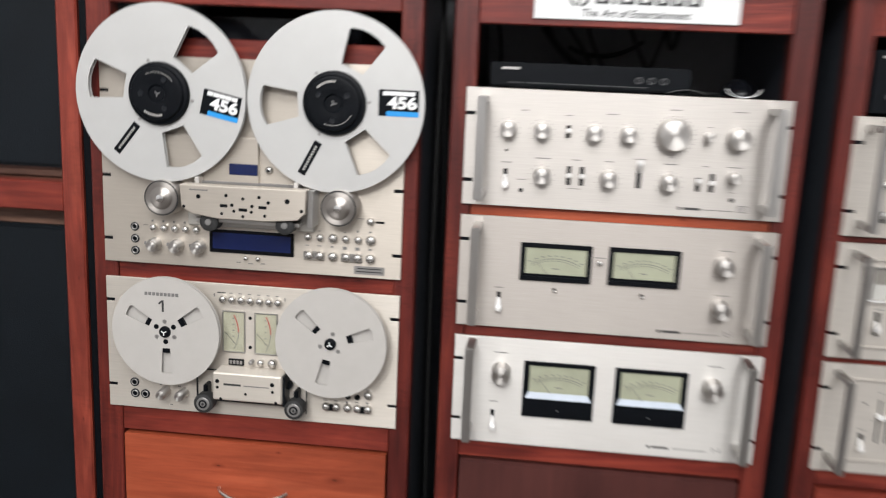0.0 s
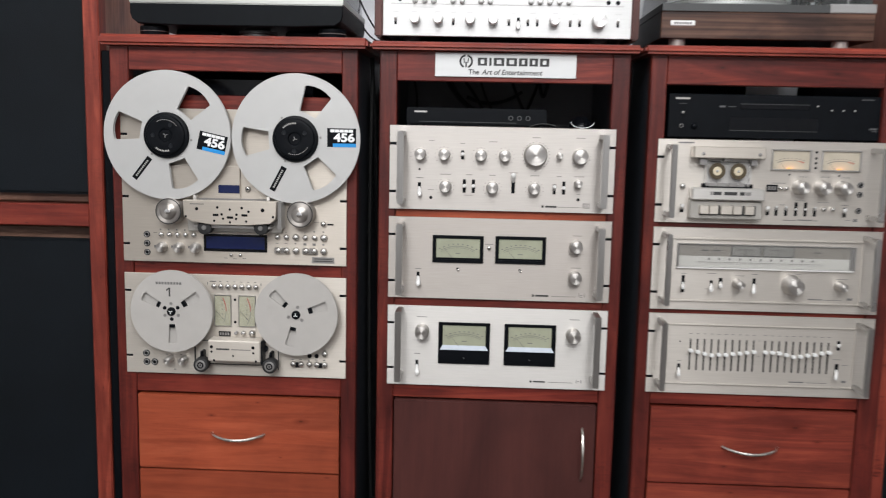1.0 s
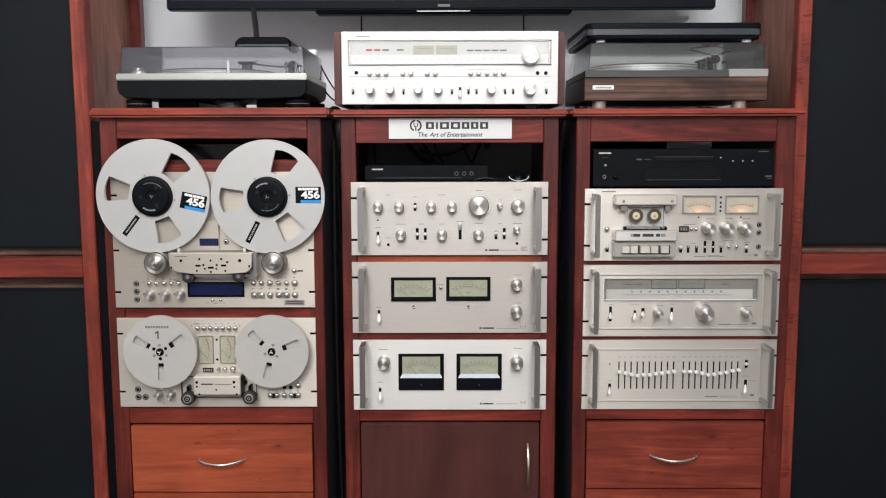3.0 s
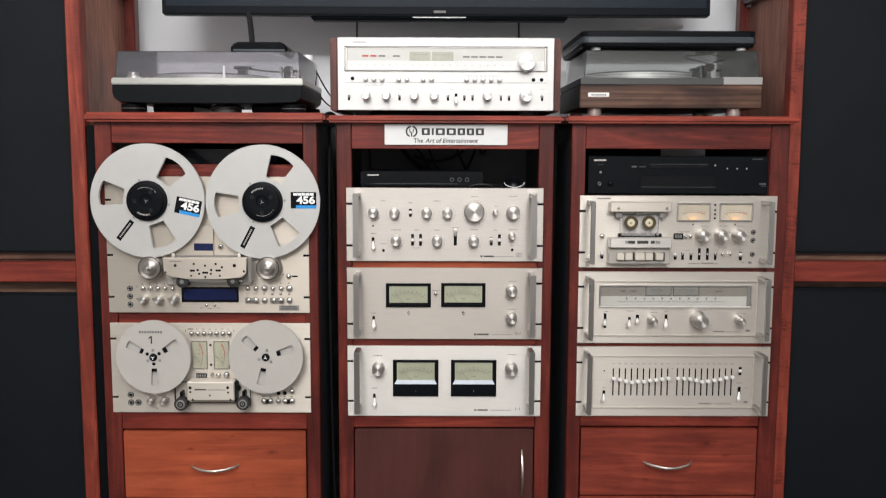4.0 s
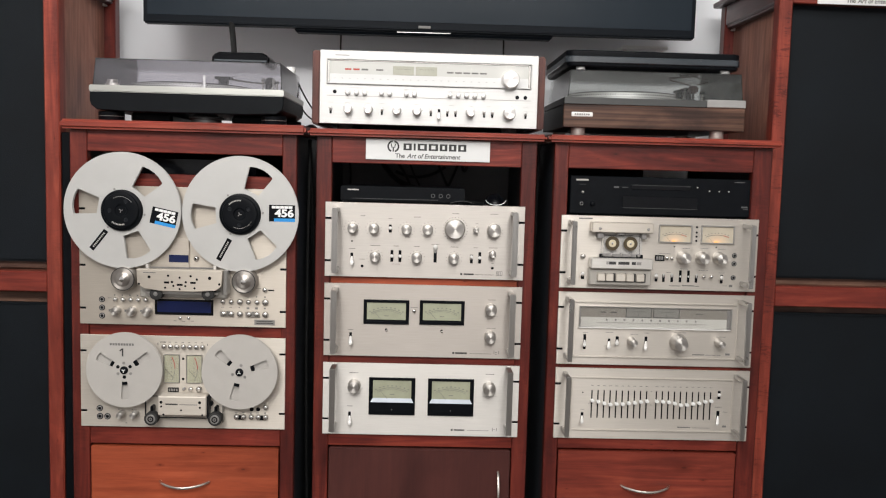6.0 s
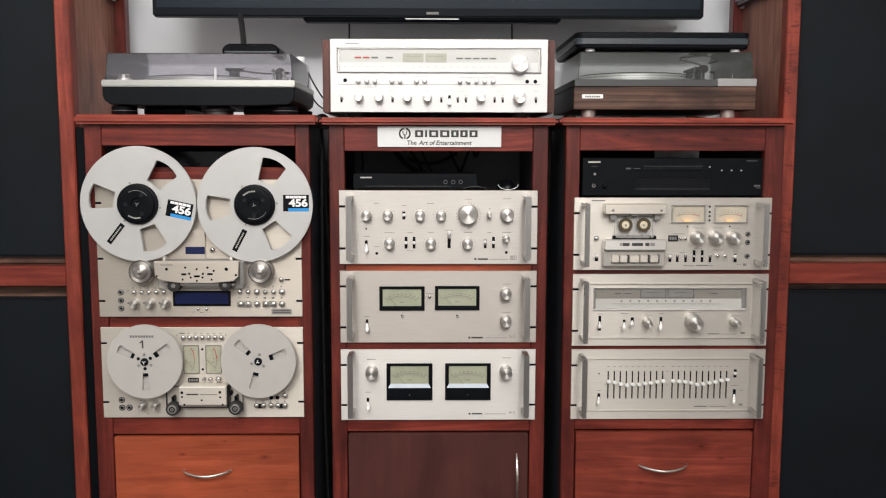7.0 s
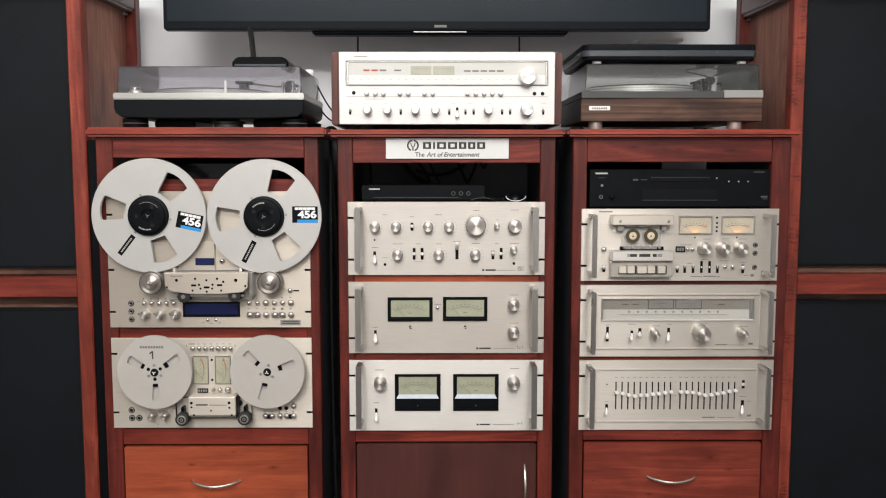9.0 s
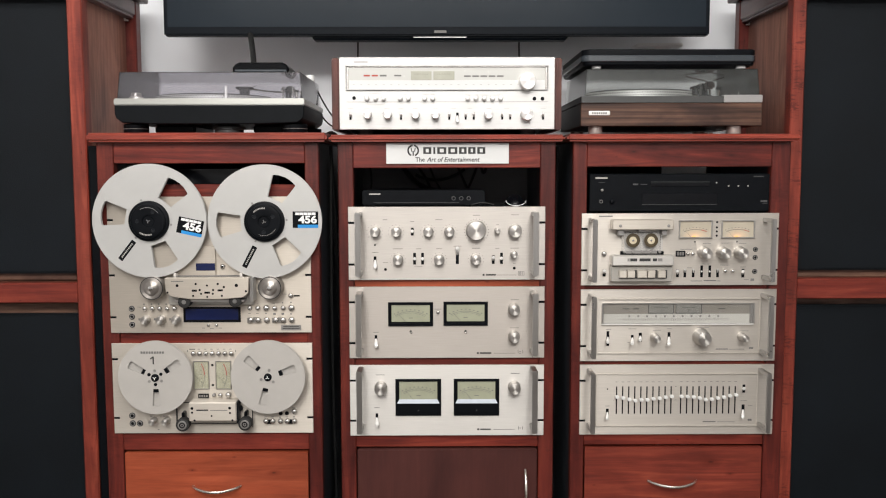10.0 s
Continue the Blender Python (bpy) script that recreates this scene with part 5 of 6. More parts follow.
for u0 in (518, 616):
    m = part("meter", ring_frame(at, u0 - 3, u0 + 67, 302, 428, 3.5, -0.003, 0.0003), M["silver"], rec2, "cream level meter")
    slab(m, at, u0, u0 + 64, 305, 425, -0.0012, 0.0003, M["meter_cream"], "dial", 0)
    dial_arc(m, at, u0 - 56, 365, 102, -30, 0, -0.0017, M["ink_grey"], 2.0)
    dial_arc(m, at, u0 - 56, 365, 102, 0, 30, -0.0018, M["red_ink"], 3.5)
    needle(m, at, u0 + 4, 366, u0 + 40, 404, -0.0021, M["ink"])
    bars(m, at, [(u0 + 30, 325 + 18 * i, 5, 3) for i in range(5)], M["ink_grey"], -0.0014)
    slab(m, at, u0, u0 + 64, 305, 425, -0.0026, -0.0022, M["clear"], "glass", 0).visible_shadow = False
for v in (321, 410):
    dark_hole(rec2, at, 599, v, 6)
c = slab(rec2, at, 532, 579, 449, 468, -0.003, 0.0003, M["black"], "counter", 0.0006)
for i in range(4):
    slab(c, at, 536 + 10.5 * i, 543 + 10.5 * i, 453, 464, -0.0033, -0.0027, M["grey"], "digit_wheel", 0)
button(rec2, at, 600, 457, 7, 0.012, M["grey"])
button(rec2, at, 629, 457, 10, 0.010)
button(rec2, at, 664, 457, 13, 0.012)
bay = part("head_bay", ring_frame(at, 434, 774, 485, 581, 2.2, -0.004, 0.0003), M["dark_metal"], rec2, "dark edged head bay")
slab(rec2, at, 436, 772, 488, 578, -0.003, 0.0003, M["alu_cream"], "bay_plate", 0)
hb = slab(rec2, at, 488, 700, 488, 572, -0.040, 0.0, M["alu_cream"], "head_cover", 0.002, "silver head cover")
slab(rec2, at, 700, 708, 486, 580, -0.034, 0.0, M["dark_metal"], "side_shield", 0.001)
for u, v, r in ((503, 514, 7), (671, 513, 7), (590, 548, 4.5), (513, 568, 5), (682, 568, 5), (503, 533, 5), (672, 535, 5)):
    dark_hole(hb, at, u, v, r, -0.040)
bars(hb, at, [(549, 522, 52, 6)], M["ink"], -0.040)
bars(hb, at, [(622, 523, 76, 3)], M["ink_grey"], -0.040)
for u, v in ((457, 590), (736, 587)):
    x, z = proud(*at(u, v), -0.037)
    k = at.k
    arm = slab(rec2, at, u - 2, u + 12, v - 58, v - 24, -0.022, -0.001, M["black"], "roller_arm", 0.002)
    p = part("pinch_roller", lathe_bm(x, z, [(0, -0.036), (19 * k, -0.036), (21 * k, -0.037), (28 * k, -0.036), (29.5 * k, -0.034), (29.5 * k, -0.016), (26 * k, -0.014), (10 * k, -0.014), (10 * k, 0)], 32), M["rubber"], rec2, "black rubber pinch roller")
    part("cap", lathe_bm(x, z, [(0, -0.0375), (18 * k, -0.0375), (20 * k, -0.0365), (20 * k, -0.0355)], 24), M["grey"], p)
    part("groove", lathe_bm(x, z, [(8 * k, -0.0379), (13 * k, -0.0379), (13 * k, -0.0372), (8 * k, -0.0372)], 24), M["black"], p)
    part("screw", lathe_bm(x, z, [(0, -0.0395), (3.4 * k, -0.0392), (4 * k, -0.0374)], 12), M["ink"], p)
for u in (436, 772):
    slab(rec2, at, u - 1.2, u + 1.2, 516, 600, -0.012, -0.008, M["dark_metal"], "guide_wire", 0.0003)
knob(rec2, at, 715, 517, 13, 0.012, M["dark_metal"])
for u, v in ((237, 545), (238, 580), (270, 580)):
    jack(rec2, at, u, v, 14)
for u in (320, 378):
    knob(rec2, at, u, 578, 15, 0.026)
    knob(rec2, at, u + 10, 572, 8, 0.018, None, "inner_knob")
for u in (898, 926):
    dark_hole(rec2, at, u, 537, 10)
button(rec2, at, 957, 531, 12, 0.010)
for u in (830, 861, 895, 925, 957):
    button(rec2, at, u, 575, 12, 0.010)
for u in (847, 939):
    slab(rec2, at, u - 11, u + 11, 566, 585, -0.005, 0.0003, M["black"], "key_gap", 0.0005)
bars(rec2, at, [(830, 553, 12, 3), (862, 553, 12, 3), (895, 555, 6, 6), (925, 553, 12, 3), (957, 553, 8, 5), (320, 548, 8, 3), (378, 548, 8, 3), (352, 608, 8, 3), (958, 512, 14, 2)])


def small_reel(cx, cz, angles, star, printed):
    """A small grey plastic tape reel with three slots."""
    R, yf = 0.0905, -0.034
    k = R / 168
    reel = thing("tape_reel", (cx, -0.028, cz), "small pale grey plastic tape reel with three slots", "tape reel", "small reels")
    for y0, name in ((yf, "front_flange"), (yf + 0.008, "back_flange")):
        holes = []
        for a in angles:
            c0, s0 = math.cos(radians(a)), math.sin(radians(a))
            holes.append([(cx + (r * c0 - w * s0) * k, cz + (r * s0 + w * c0) * k) for r, w in ((52, -12), (90, -15), (128, -19), (132, -10), (132, 10), (128, 19), (90, 15), (52, 12))])
        part(name, pierced_disc(cx, cz, R, y0, y0 + 0.0016, holes if name == "front_flange" else [], 72, 0.10), M["flange_grey"], reel, "pale grey plastic flange", False)
    part("tape_pack", lathe_bm(cx, cz, [(0.2 * R, yf + 0.0018), (0.40 * R, yf + 0.0018), (0.40 * R, yf + 0.0078), (0.2 * R, yf + 0.0078)], 40), M["black"], reel, "dark remnant of wound tape")
    hub = part("hub", lathe_bm(cx, cz, [(0, yf - 0.006), (8 * k, yf - 0.006), (9 * k, yf - 0.004), (17 * k, yf - 0.003), (18 * k, yf + 0.0), (18 * k, -0.005)], 28), M["black"], reel, "black spindle hub")
    part("spindle", join_bm([turned_box(*polar(cx, cz, 4 * k, star + 120 * i), 9 * k, 3 * k, yf - 0.0068, yf - 0.005, star + 120 * i) for i in range(3)]), M["white"], hub, "", False)
    for i in range(3):
        x, z = polar(cx, cz, 32 * k, angles[0] + 60 + 120 * i)
        part("hole", lathe_bm(x, z, [(0, yf - 0.0004), (6.5 * k, yf - 0.0006), (7 * k, yf + 0.0003)], 12), M["grey"], reel)
        if printed:
            x, z = polar(cx, cz, 31 * k, angles[0] + 120 * i)
            part("hole", lathe_bm(x, z, [(0, yf - 0.0005), (7.5 * k, yf - 0.0007), (8 * k, yf + 0.0003)], 14), M["black"], reel)
    part("turntable_disc", lathe_bm(cx, cz, [(0.12 * R, yf + 0.010), (0.5 * R, yf + 0.010), (0.5 * R, yf + 0.016), (0.15 * R, yf + 0.017), (0.15 * R, 0.001)], 36), M["grey"], reel)
    if printed:
        part("number", join_bm([box_bm(cx - 9 * k, cx - 3 * k, yf - 0.0004, yf + 0.0002, cz + 62 * k, cz + 98 * k), turned_box(cx - 13 * k, cz + 91 * k, 15 * k, 5.5 * k, yf - 0.0005, yf + 0.0002, 40)]), M["ink"], reel, "printed figure 1", False)
        part("lettering", join_bm([box_bm(cx + (-62 + 12 * i) * k, cx + (-53 + 12 * i) * k, yf - 0.0004, yf + 0.0002, cz + 111 * k, cz + 121 * k) for i in range(9)]), M["ink_grey"], reel, "", False)
    return reel


small_reel(-0.7105, 0.6365, (152, 32, 272), 30, True)
small_reel(-0.4365, 0.6370, (138, 18, 258), 90, False)


# ---------------------------------------------------------------- receiver on top of the middle rack
RX0, RX1, RZ0, RZ1 = -0.258, 0.2605, 1.2365, 1.4085
rcv = thing("stereo_receiver", (0, 0.2, 1.2235), "bright silver stereo receiver with wooden side cheeks, on the rack top", "receiver")
at = panel_map(50, 1087, 57, 403, RX0, RX1, RZ0, RZ1)
part("faceplate", box_bm(RX0, RX1, 0.0, 0.006, RZ0, RZ1, 0.001), M["alu_receiver"], rcv)
part("chassis", box_bm(RX0 + 0.004, RX1 - 0.004, 0.0065, 0.42, RZ0 + 0.002, RZ1 - 0.004, 0.003), M["dark_metal"], rcv)
part("side_cheek", box_bm(-0.2765, RX0 - 0.0005, 0.003, 0.43, RZ0 - 0.002, RZ1 - 0.001, 0.003, 2), M["cheek"], rcv, "rosewood side cheek")
part("side_cheek", box_bm(RX1 + 0.0005, 0.2775, 0.003, 0.43, RZ0 - 0.002, RZ1 - 0.001, 0.003, 2), M["cheek"], rcv, "rosewood side cheek")
for x in (-0.2, 0.2):
    for y in (0.05, 0.36):
        part("foot", upright_bm(x, y, [(0, RZ0), (0.02, RZ0), (0.018, 1.2237), (0, 1.2237)], 18), M["rubber"], rcv)
w = part("dial_window", ring_frame(at, 82, 1055, 96, 215, 5, -0.0055, 0.0004), M["alu_receiver"], rcv, "wide dial window")
# grey side and top strips paint the recess shadow on a flat dial
for u0, u1 in ((87, 96), (1040, 1050)):
    slab(w, at, u0, u1, 101, 210, -0.0032, 0.0003, M["satin"], "inner_edge", 0.0006)
slab(w, at, 87, 1050, 101, 106, -0.0032, 0.0003, M["satin"], "inner_edge", 0.0006)
slab(w, at, 87, 1050, 100, 167, -0.001, 0.0003, M["pale_dial"], "dial_back", 0)
slab(w, at, 87, 1050, 167, 212, -0.0016, 0.0003, M["sign_white"], "scale_strip", 0)
for u0, u1 in ((395, 494), (503, 604)):
    slab(w, at, u0, u1, 124, 166, -0.002, -0.0005, M["meter_olive"], "tuning_meter", 0.0004)
    bars(w, at, [((u0 + u1) / 2, 138, 70, 1.2)], M["meter_grey"], -0.002)
bars(w, at, [(183, 145, 30, 8), (222, 145, 30, 8)], M["red_ink"], -0.0011)
bars(w, at, [(262, 145, 32, 8), (332, 145, 34, 7)] + [(666 + 39.5 * i, 148, 32, 7) for i in range(5)], M["ink_grey"], -0.0011)
bars(w, at, [(120 + 36 * i, 188, 8, 1.6) for i in range(24)], M["ink_pale"], -0.0017)
knob(rcv, at, 958, 170, 42, 0.026, M["knob_bright"], "tuning_knob")
for u in (121, 989, 1028):
    dark_hole(rcv, at, u, 252 + (4 if u > 500 else 0), 10, 0, "socket")
for u in (181, 222, 261, 342, 381, 460, 499, 669, 708, 748, 788, 828):
    button(rcv, at, u, 253, 11.5, 0.012, M["satin_bright"])
slab(rcv, at, 84, 1053, 269, 272, -0.0005, 0.0003, M["grey"], "groove_line", 0)
slab(rcv, at, 84, 1053, 214, 217, -0.0005, 0.0003, M["grey"], "groove_line", 0)
for u in (103, 346, 579, 658, 697, 834, 873, 1032):
    lever_switch(rcv, at, u, 322, 356, 0.25, 10, 0.012, 6)
lever_switch(rcv, at, 618, 322, 362, 0.85, 12, 0.014, 9)
for u, r in ((182, 21), (279, 21), (415, 21), (512, 21), (770, 22), (957, 30)):
    knob(rcv, at, u, 330, r, 0.024, M["knob_bright"])
bars(rcv, at, [(155, 80, 66, 4)], M["ink_grey"])
bars(rcv, at, [(u, 303, 24, 2) for u in (103, 182, 279, 346, 415, 512, 598, 678, 770, 855, 957, 1032)] + [(222, 232, 60, 2), (360, 234, 30, 2), (480, 234, 60, 2), (700, 238, 90, 2), (790, 238, 90, 2), (222, 284, 90, 2)], M["ink_pale"])

# ---------------------------------------------------------------- sign boards
def brand_sign(x0, x1, z0, z1, y, label):
    """A white board with a ring mark, a thick dark word-bar row and one line of words."""
    s = thing("sign_board", ((x0 + x1) / 2, y, z0), label, "sign", "white sign boards")
    part("board", box_bm(x0, x1, y - 0.003, y, z0, z1, 0.0006), M["sign_white"], s)
    w, h = x1 - x0, z1 - z0

    def p(u, v):
        return x0 + u * w, z1 - v * h
    yf = y - 0.0035
    mk = []
    cx, cz = p(0.220, 0.355)
    R = 0.25 * h
    for a in range(-62, 243, 12):
        if 78 < a < 102:
            continue
        xx, zz = polar(cx, cz, R, a)
        mk.append(turned_box(xx, zz, 0.0042, 0.0038, yf, y - 0.002, a + 90))
    mk.append(box_bm(cx - 0.0016, cx + 0.0016, yf, y - 0.002, cz - R * 1.0, cz - 0.001))
    for sgn in (-1, 1):
        mk.append(turned_box(cx + sgn * 0.0042, cz + 0.002, 0.0100, 0.0022, yf, y - 0.002, 90 - sgn * 12))
    part("ring_mark", join_bm(mk), M["ink"], s, "dark ring mark", False)
    for u0, u1 in ((0.302, 0.368), (0.384, 0.400), (0.416, 0.490), (0.505, 0.580), (0.594, 0.655), (0.668, 0.728), (0.742, 0.808)):
        (xa, za), (xb, zb) = p(u0, 0.19), p(u1, 0.52)
        if u1 - u0 < 0.03:
            block = [box_bm(xa, xb, yf, y - 0.002, zb, za)]
        else:
            t = 0.0062
            block = [box_bm(xa, xb, yf, y - 0.002, za - t * 0.62, za), box_bm(xa, xb, yf, y - 0.002, zb, zb + t * 0.62), box_bm(xa, xa + t, yf, y - 0.002, zb + t * 0.62, za - t * 0.62), box_bm(xb - t, xb, yf, y - 0.002, zb + t * 0.62, za - t * 0.62)]
        part("word_block", join_bm(block), M["ink"], s, "", False)
    tz = p(0.50, 0.80)[1]
    words_bm = join_bm([text_bm("The", p(0.276, 0)[0], yf + 0.0003, tz, 0.0104, 0.0003, 0.0, 0.0, 0.076 * w, 0.00022),
                        text_bm("Art of Entertainment", p(0.545, 0)[0], yf + 0.0003, tz, 0.0104, 0.0003, 0.25, 0.0, 0.432 * w, 0.00022)])
    part("lettering", words_bm, M["ink"], s, "dark slanted words", False)
    return s


brand_sign(-0.1465, 0.151, 1.154, 1.2035, FRONT + 0.001, "white sign board with dark lettering, on a rack's top rail")
brand_sign(0.944, 1.241, 1.5615, 1.609, 0.0575, "white sign board with dark lettering, on a speaker cabinet")

# ---------------------------------------------------------------- black boxes in the upper bays
cd = thing("disc_player", (0.576, 0.15, 1.033), "black disc player with small white print, above the cassette deck", "disc player")
part("front_panel", box_bm(0.3505, 0.8015, 0.018, 0.026, 1.0365, 1.1285, 0.0015), M["black"], cd)
part("casing", box_bm(0.353, 0.799, 0.0265, 0.33, 1.0385, 1.127, 0.002), M["dark_metal"], cd)
at = panel_map(128, 1066, 140, 335, 0.3505, 0.8015, 1.0365, 1.1285)
slab(cd, at, 440, 740, 182, 204, 0.0165, 0.0185, M["gloss_black"], "disc_tray", 0.0006)
slab(cd, at, 440, 740, 180, 183, 0.0168, 0.0182, M["deck_grey"], "tray_edge", 0)
slab(cd, at, 398, 780, 240, 298, 0.0172, 0.0185, M["gloss_black"], "display", 0.0005)
slab(cd, at, 398, 780, 298, 301, 0.017, 0.0182, M["deck_grey"], "display_edge", 0)
bars(cd, at, [(188, 161, 62, 8)], M["flange_grey"], 0.018)
bars(cd, at, [(190, 184, 34, 2), (362, 194, 26, 8), (405, 194, 34, 3), (990, 154, 54, 4), (1020, 282, 34, 8), (1026, 293, 26, 3)], M["dim_print"], 0.018)
for u, v in ((775, 186), (837, 203), (887, 203), (936, 203)):
    slab(cd, at, u - 3.5, u + 3.5, v - 3.5, v + 3.5, 0.0165, 0.0185, M["flange_grey"], "key", 0.0004)
jack(cd, at, 187, 283, 12, 0.018)
button(cd, at, 191, 224, 7, 0.006, M["grey"], "power_key", 0.018)
button(cd, at, 242, 283, 12, 0.010, M["black"], "level_knob", 0.018)
for x in (0.39, 0.76):
    for y in (0.05, 0.30):
        part("foot", upright_bm(x, y, [(0, 1.0385), (0.014, 1.0385), (0.013, 1.0272), (0, 1.0272)], 14), M["rubber"], cd)

rb = thing("recorder_box", (-0.06, 0.1, 1.05), "black video recorder box lying on the preamplifier", "recorder")
part("casing", box_bm(-0.207, 0.094, 0.034, 0.25, 1.0535, 1.0885, 0.003, 2), M["dark_metal"], rb)
part("front_panel", box_bm(-0.2075, 0.0945, 0.028, 0.034, 1.053, 1.089, 0.002, 2), M["black"], rb)
at = panel_map(160, 770, 128, 205, -0.2075, 0.0945, 1.053, 1.089)
bars(rb, at, [(222, 147, 56, 7)], M["satin"], 0.028)
for u in (614, 652, 689):
    x, z = at(u, 170)
    part("key", lathe_bm(x, z, [(7 * at.k, 0.0276), (7 * at.k, 0.0268), (10 * at.k, 0.0268), (10.5 * at.k, 0.0282)], 20), M["dim_print"], rb)
# grey strip painted for the glint above the lower groove
slab(rb, at, 215, 640, 191, 193, 0.0268, 0.0285, M["dim_print"], "glint_strip", 0)
slab(rb, at, 225, 560, 194, 198, 0.0272, 0.0285, M["black"], "groove", 0)
for x in (-0.19, 0.07):
    part("foot", box_bm(x - 0.01, x + 0.01, 0.04, 0.24, 1.0442, 1.054, 0.001), M["rubber"], rb)

ms = thing("computer_mouse", (0.17, 0.05, 1.05), "black computer mouse with a silver rim, on the preamplifier", "mouse")
bm = bmesh.new()
bmesh.ops.create_uvsphere(bm, u_segments=24, v_segments=14, radius=1.0)
for v in bm.verts:
    v.co = (0.170 + 0.026 * v.co.x, 0.062 + 0.045 * v.co.y, 1.0485 + max(v.co.z, -0.05) * 0.030)
part("shell", bm, M["gloss_black"], ms)
bm = bmesh.new()
bmesh.ops.create_uvsphere(bm, u_segments=28, v_segments=12, radius=1.0)
for v in bm.verts:
    v.co = (0.170 + 0.0275 * v.co.x, 0.062 + 0.0465 * v.co.y, 1.0495 + max(v.co.z, -0.6) * 0.008)
part("rim", bm, M["chrome"], ms, "silver rim")
up = [(0.170 + 0.0245 * math.cos(radians(a)), 0.0165, 1.0640 + 0.0125 * math.sin(radians(a))) for a in range(180, 361, 12)]
part("rim_band", tube_bm(up, 0.0007, 8), M["rim_white"], ms, "thin bright rim band")

# a dark glossy box behind the large reels
bx = thing("black_box", (-0.57, 0.15, 1.07), "glossy black box lying behind the large reels", "box")
part("casing", box_bm(-0.70, -0.42, 0.07, 0.30, 1.0702, 1.142, 0.003, 2), M["gloss_black"], bx)

# ---------------------------------------------------------------- record players
def feet(parent, spots, z0, z1, r, material):
    for x, y in spots:
        part("foot", upright_bm(x, y, [(0, z1), (r * 0.9, z1), (r, z1 - 0.002), (r, z0 + 0.003), (r * 0.94, z0), (0, z0)], 26), material, parent)


def dust_cover(parent, x0, x1, y0, y1, z0, z1, material, lean=0.0, t=0.0016):
    """A five-sided clear cover; its front leans back by lean."""
    q = 0.006

    def shell(e):
        return [Vector(p) for p in ((x0 + e, y0 + e, z0), (x1 - e, y0 + e, z0), (x1 - e, y1 - e, z0), (x0 + e, y1 - e, z0), (x0 + q + e, y0 + lean + e, z1 - e), (x1 - q - e, y0 + lean + e, z1 - e), (x1 - q - e, y1 - e, z1 - e), (x0 + q + e, y1 - e, z1 - e))]
    bm = bmesh.new()
    o = [bm.verts.new(p) for p in shell(0)]
    n = [bm.verts.new(p) for p in shell(t)]
    for f in ((0, 1, 5, 4), (1, 2, 6, 5), (2, 3, 7, 6), (3, 0, 4, 7), (4, 5, 6, 7)):
        bm.faces.new([o[k] for k in f])
        bm.faces.new([n[k] for k in f[::-1]])
    for a, b in ((0, 1), (1, 2), (2, 3), (3, 0)):
        bm.faces.new((o[b], o[a], n[a], n[b]))
    bmesh.ops.recalc_face_normals(bm, faces=bm.faces[:])
    ob = part("dust_cover", bm, material, parent, "see-through acrylic dust cover", False)
    ob.visible_shadow = False
    return ob


def tray_bm(x0, x1, y0, y1, r, levels, seg=7):
    """A slab with rounded corners in plan; levels: (inset, z) from its foot up."""
    bm = bmesh.new()
    rings = []
    for e, z in levels:
        ring = []
        for cx, cy, a0 in ((x1 - r, y1 - r, 0), (x0 + r, y1 - r, 90), (x0 + r, y0 + r, 180), (x1 - r, y0 + r, 270)):
            for k in range(seg + 1):
                a = radians(a0 + 90 * k / seg)
                ring.append(bm.verts.new((cx + (r - e) * math.cos(a), cy + (r - e) * math.sin(a), z)))
        rings.append(ring)
    n = len(rings[0])
    for p, q in zip(rings, rings[1:]):
        for k in range(n):
            bm.faces.new((p[k], p[(k + 1) % n], q[(k + 1) % n], q[k]))
    bm.faces.new(rings[0][::-1])
    bm.faces.new(rings[-1])
    return bm


def platter(parent, x, y, z0, R, thick):
    """A turntable platter with raised dots on its rim and a rubber mat."""
    p = part("platter", upright_bm(x, y, [(0, z0 + thick), (R * 0.97, z0 + thick), (R, z0 + thick - 0.002), (R, z0), (0, z0)], 72), M["platter"], parent, "dotted metal platter")
    dots = []
    n = 150
    for row in range(2):
        for i in range(n):
            a = 2 * math.pi * (i + 0.5 * row) / n
            if math.sin(a) > 0.35:
                continue
            bm = box_bm(-0.0011, 0.0011, -0.0008, 0.0008, -0.0014, 0.0014)
            m4 = Matrix.Translation((x + (R + 0.0003) * math.cos(a), y + (R + 0.0003) * math.sin(a), z0 + thick * (0.33 + 0.36 * row))) @ Matrix.Rotation(a + math.pi / 2, 4, "Z")
            bm.transform(m4)
            dots.append(bm)
    part("strobe_dots", join_bm(dots), M["ink"], p, "", False)
    part("mat", upright_bm(x, y, [(0, z0 + thick + 0.003), (R * 0.93, z0 + thick + 0.003), (R * 0.94, z0 + thick), (0, z0 + thick)], 56), M["rubber"], p, "black rubber mat")
    part("spindle", upright_bm(x, y, [(0, z0 + thick + 0.014), (0.0025, z0 + thick + 0.013), (0.0035, z0 + thick)], 12), M["chrome"], p)
    return p


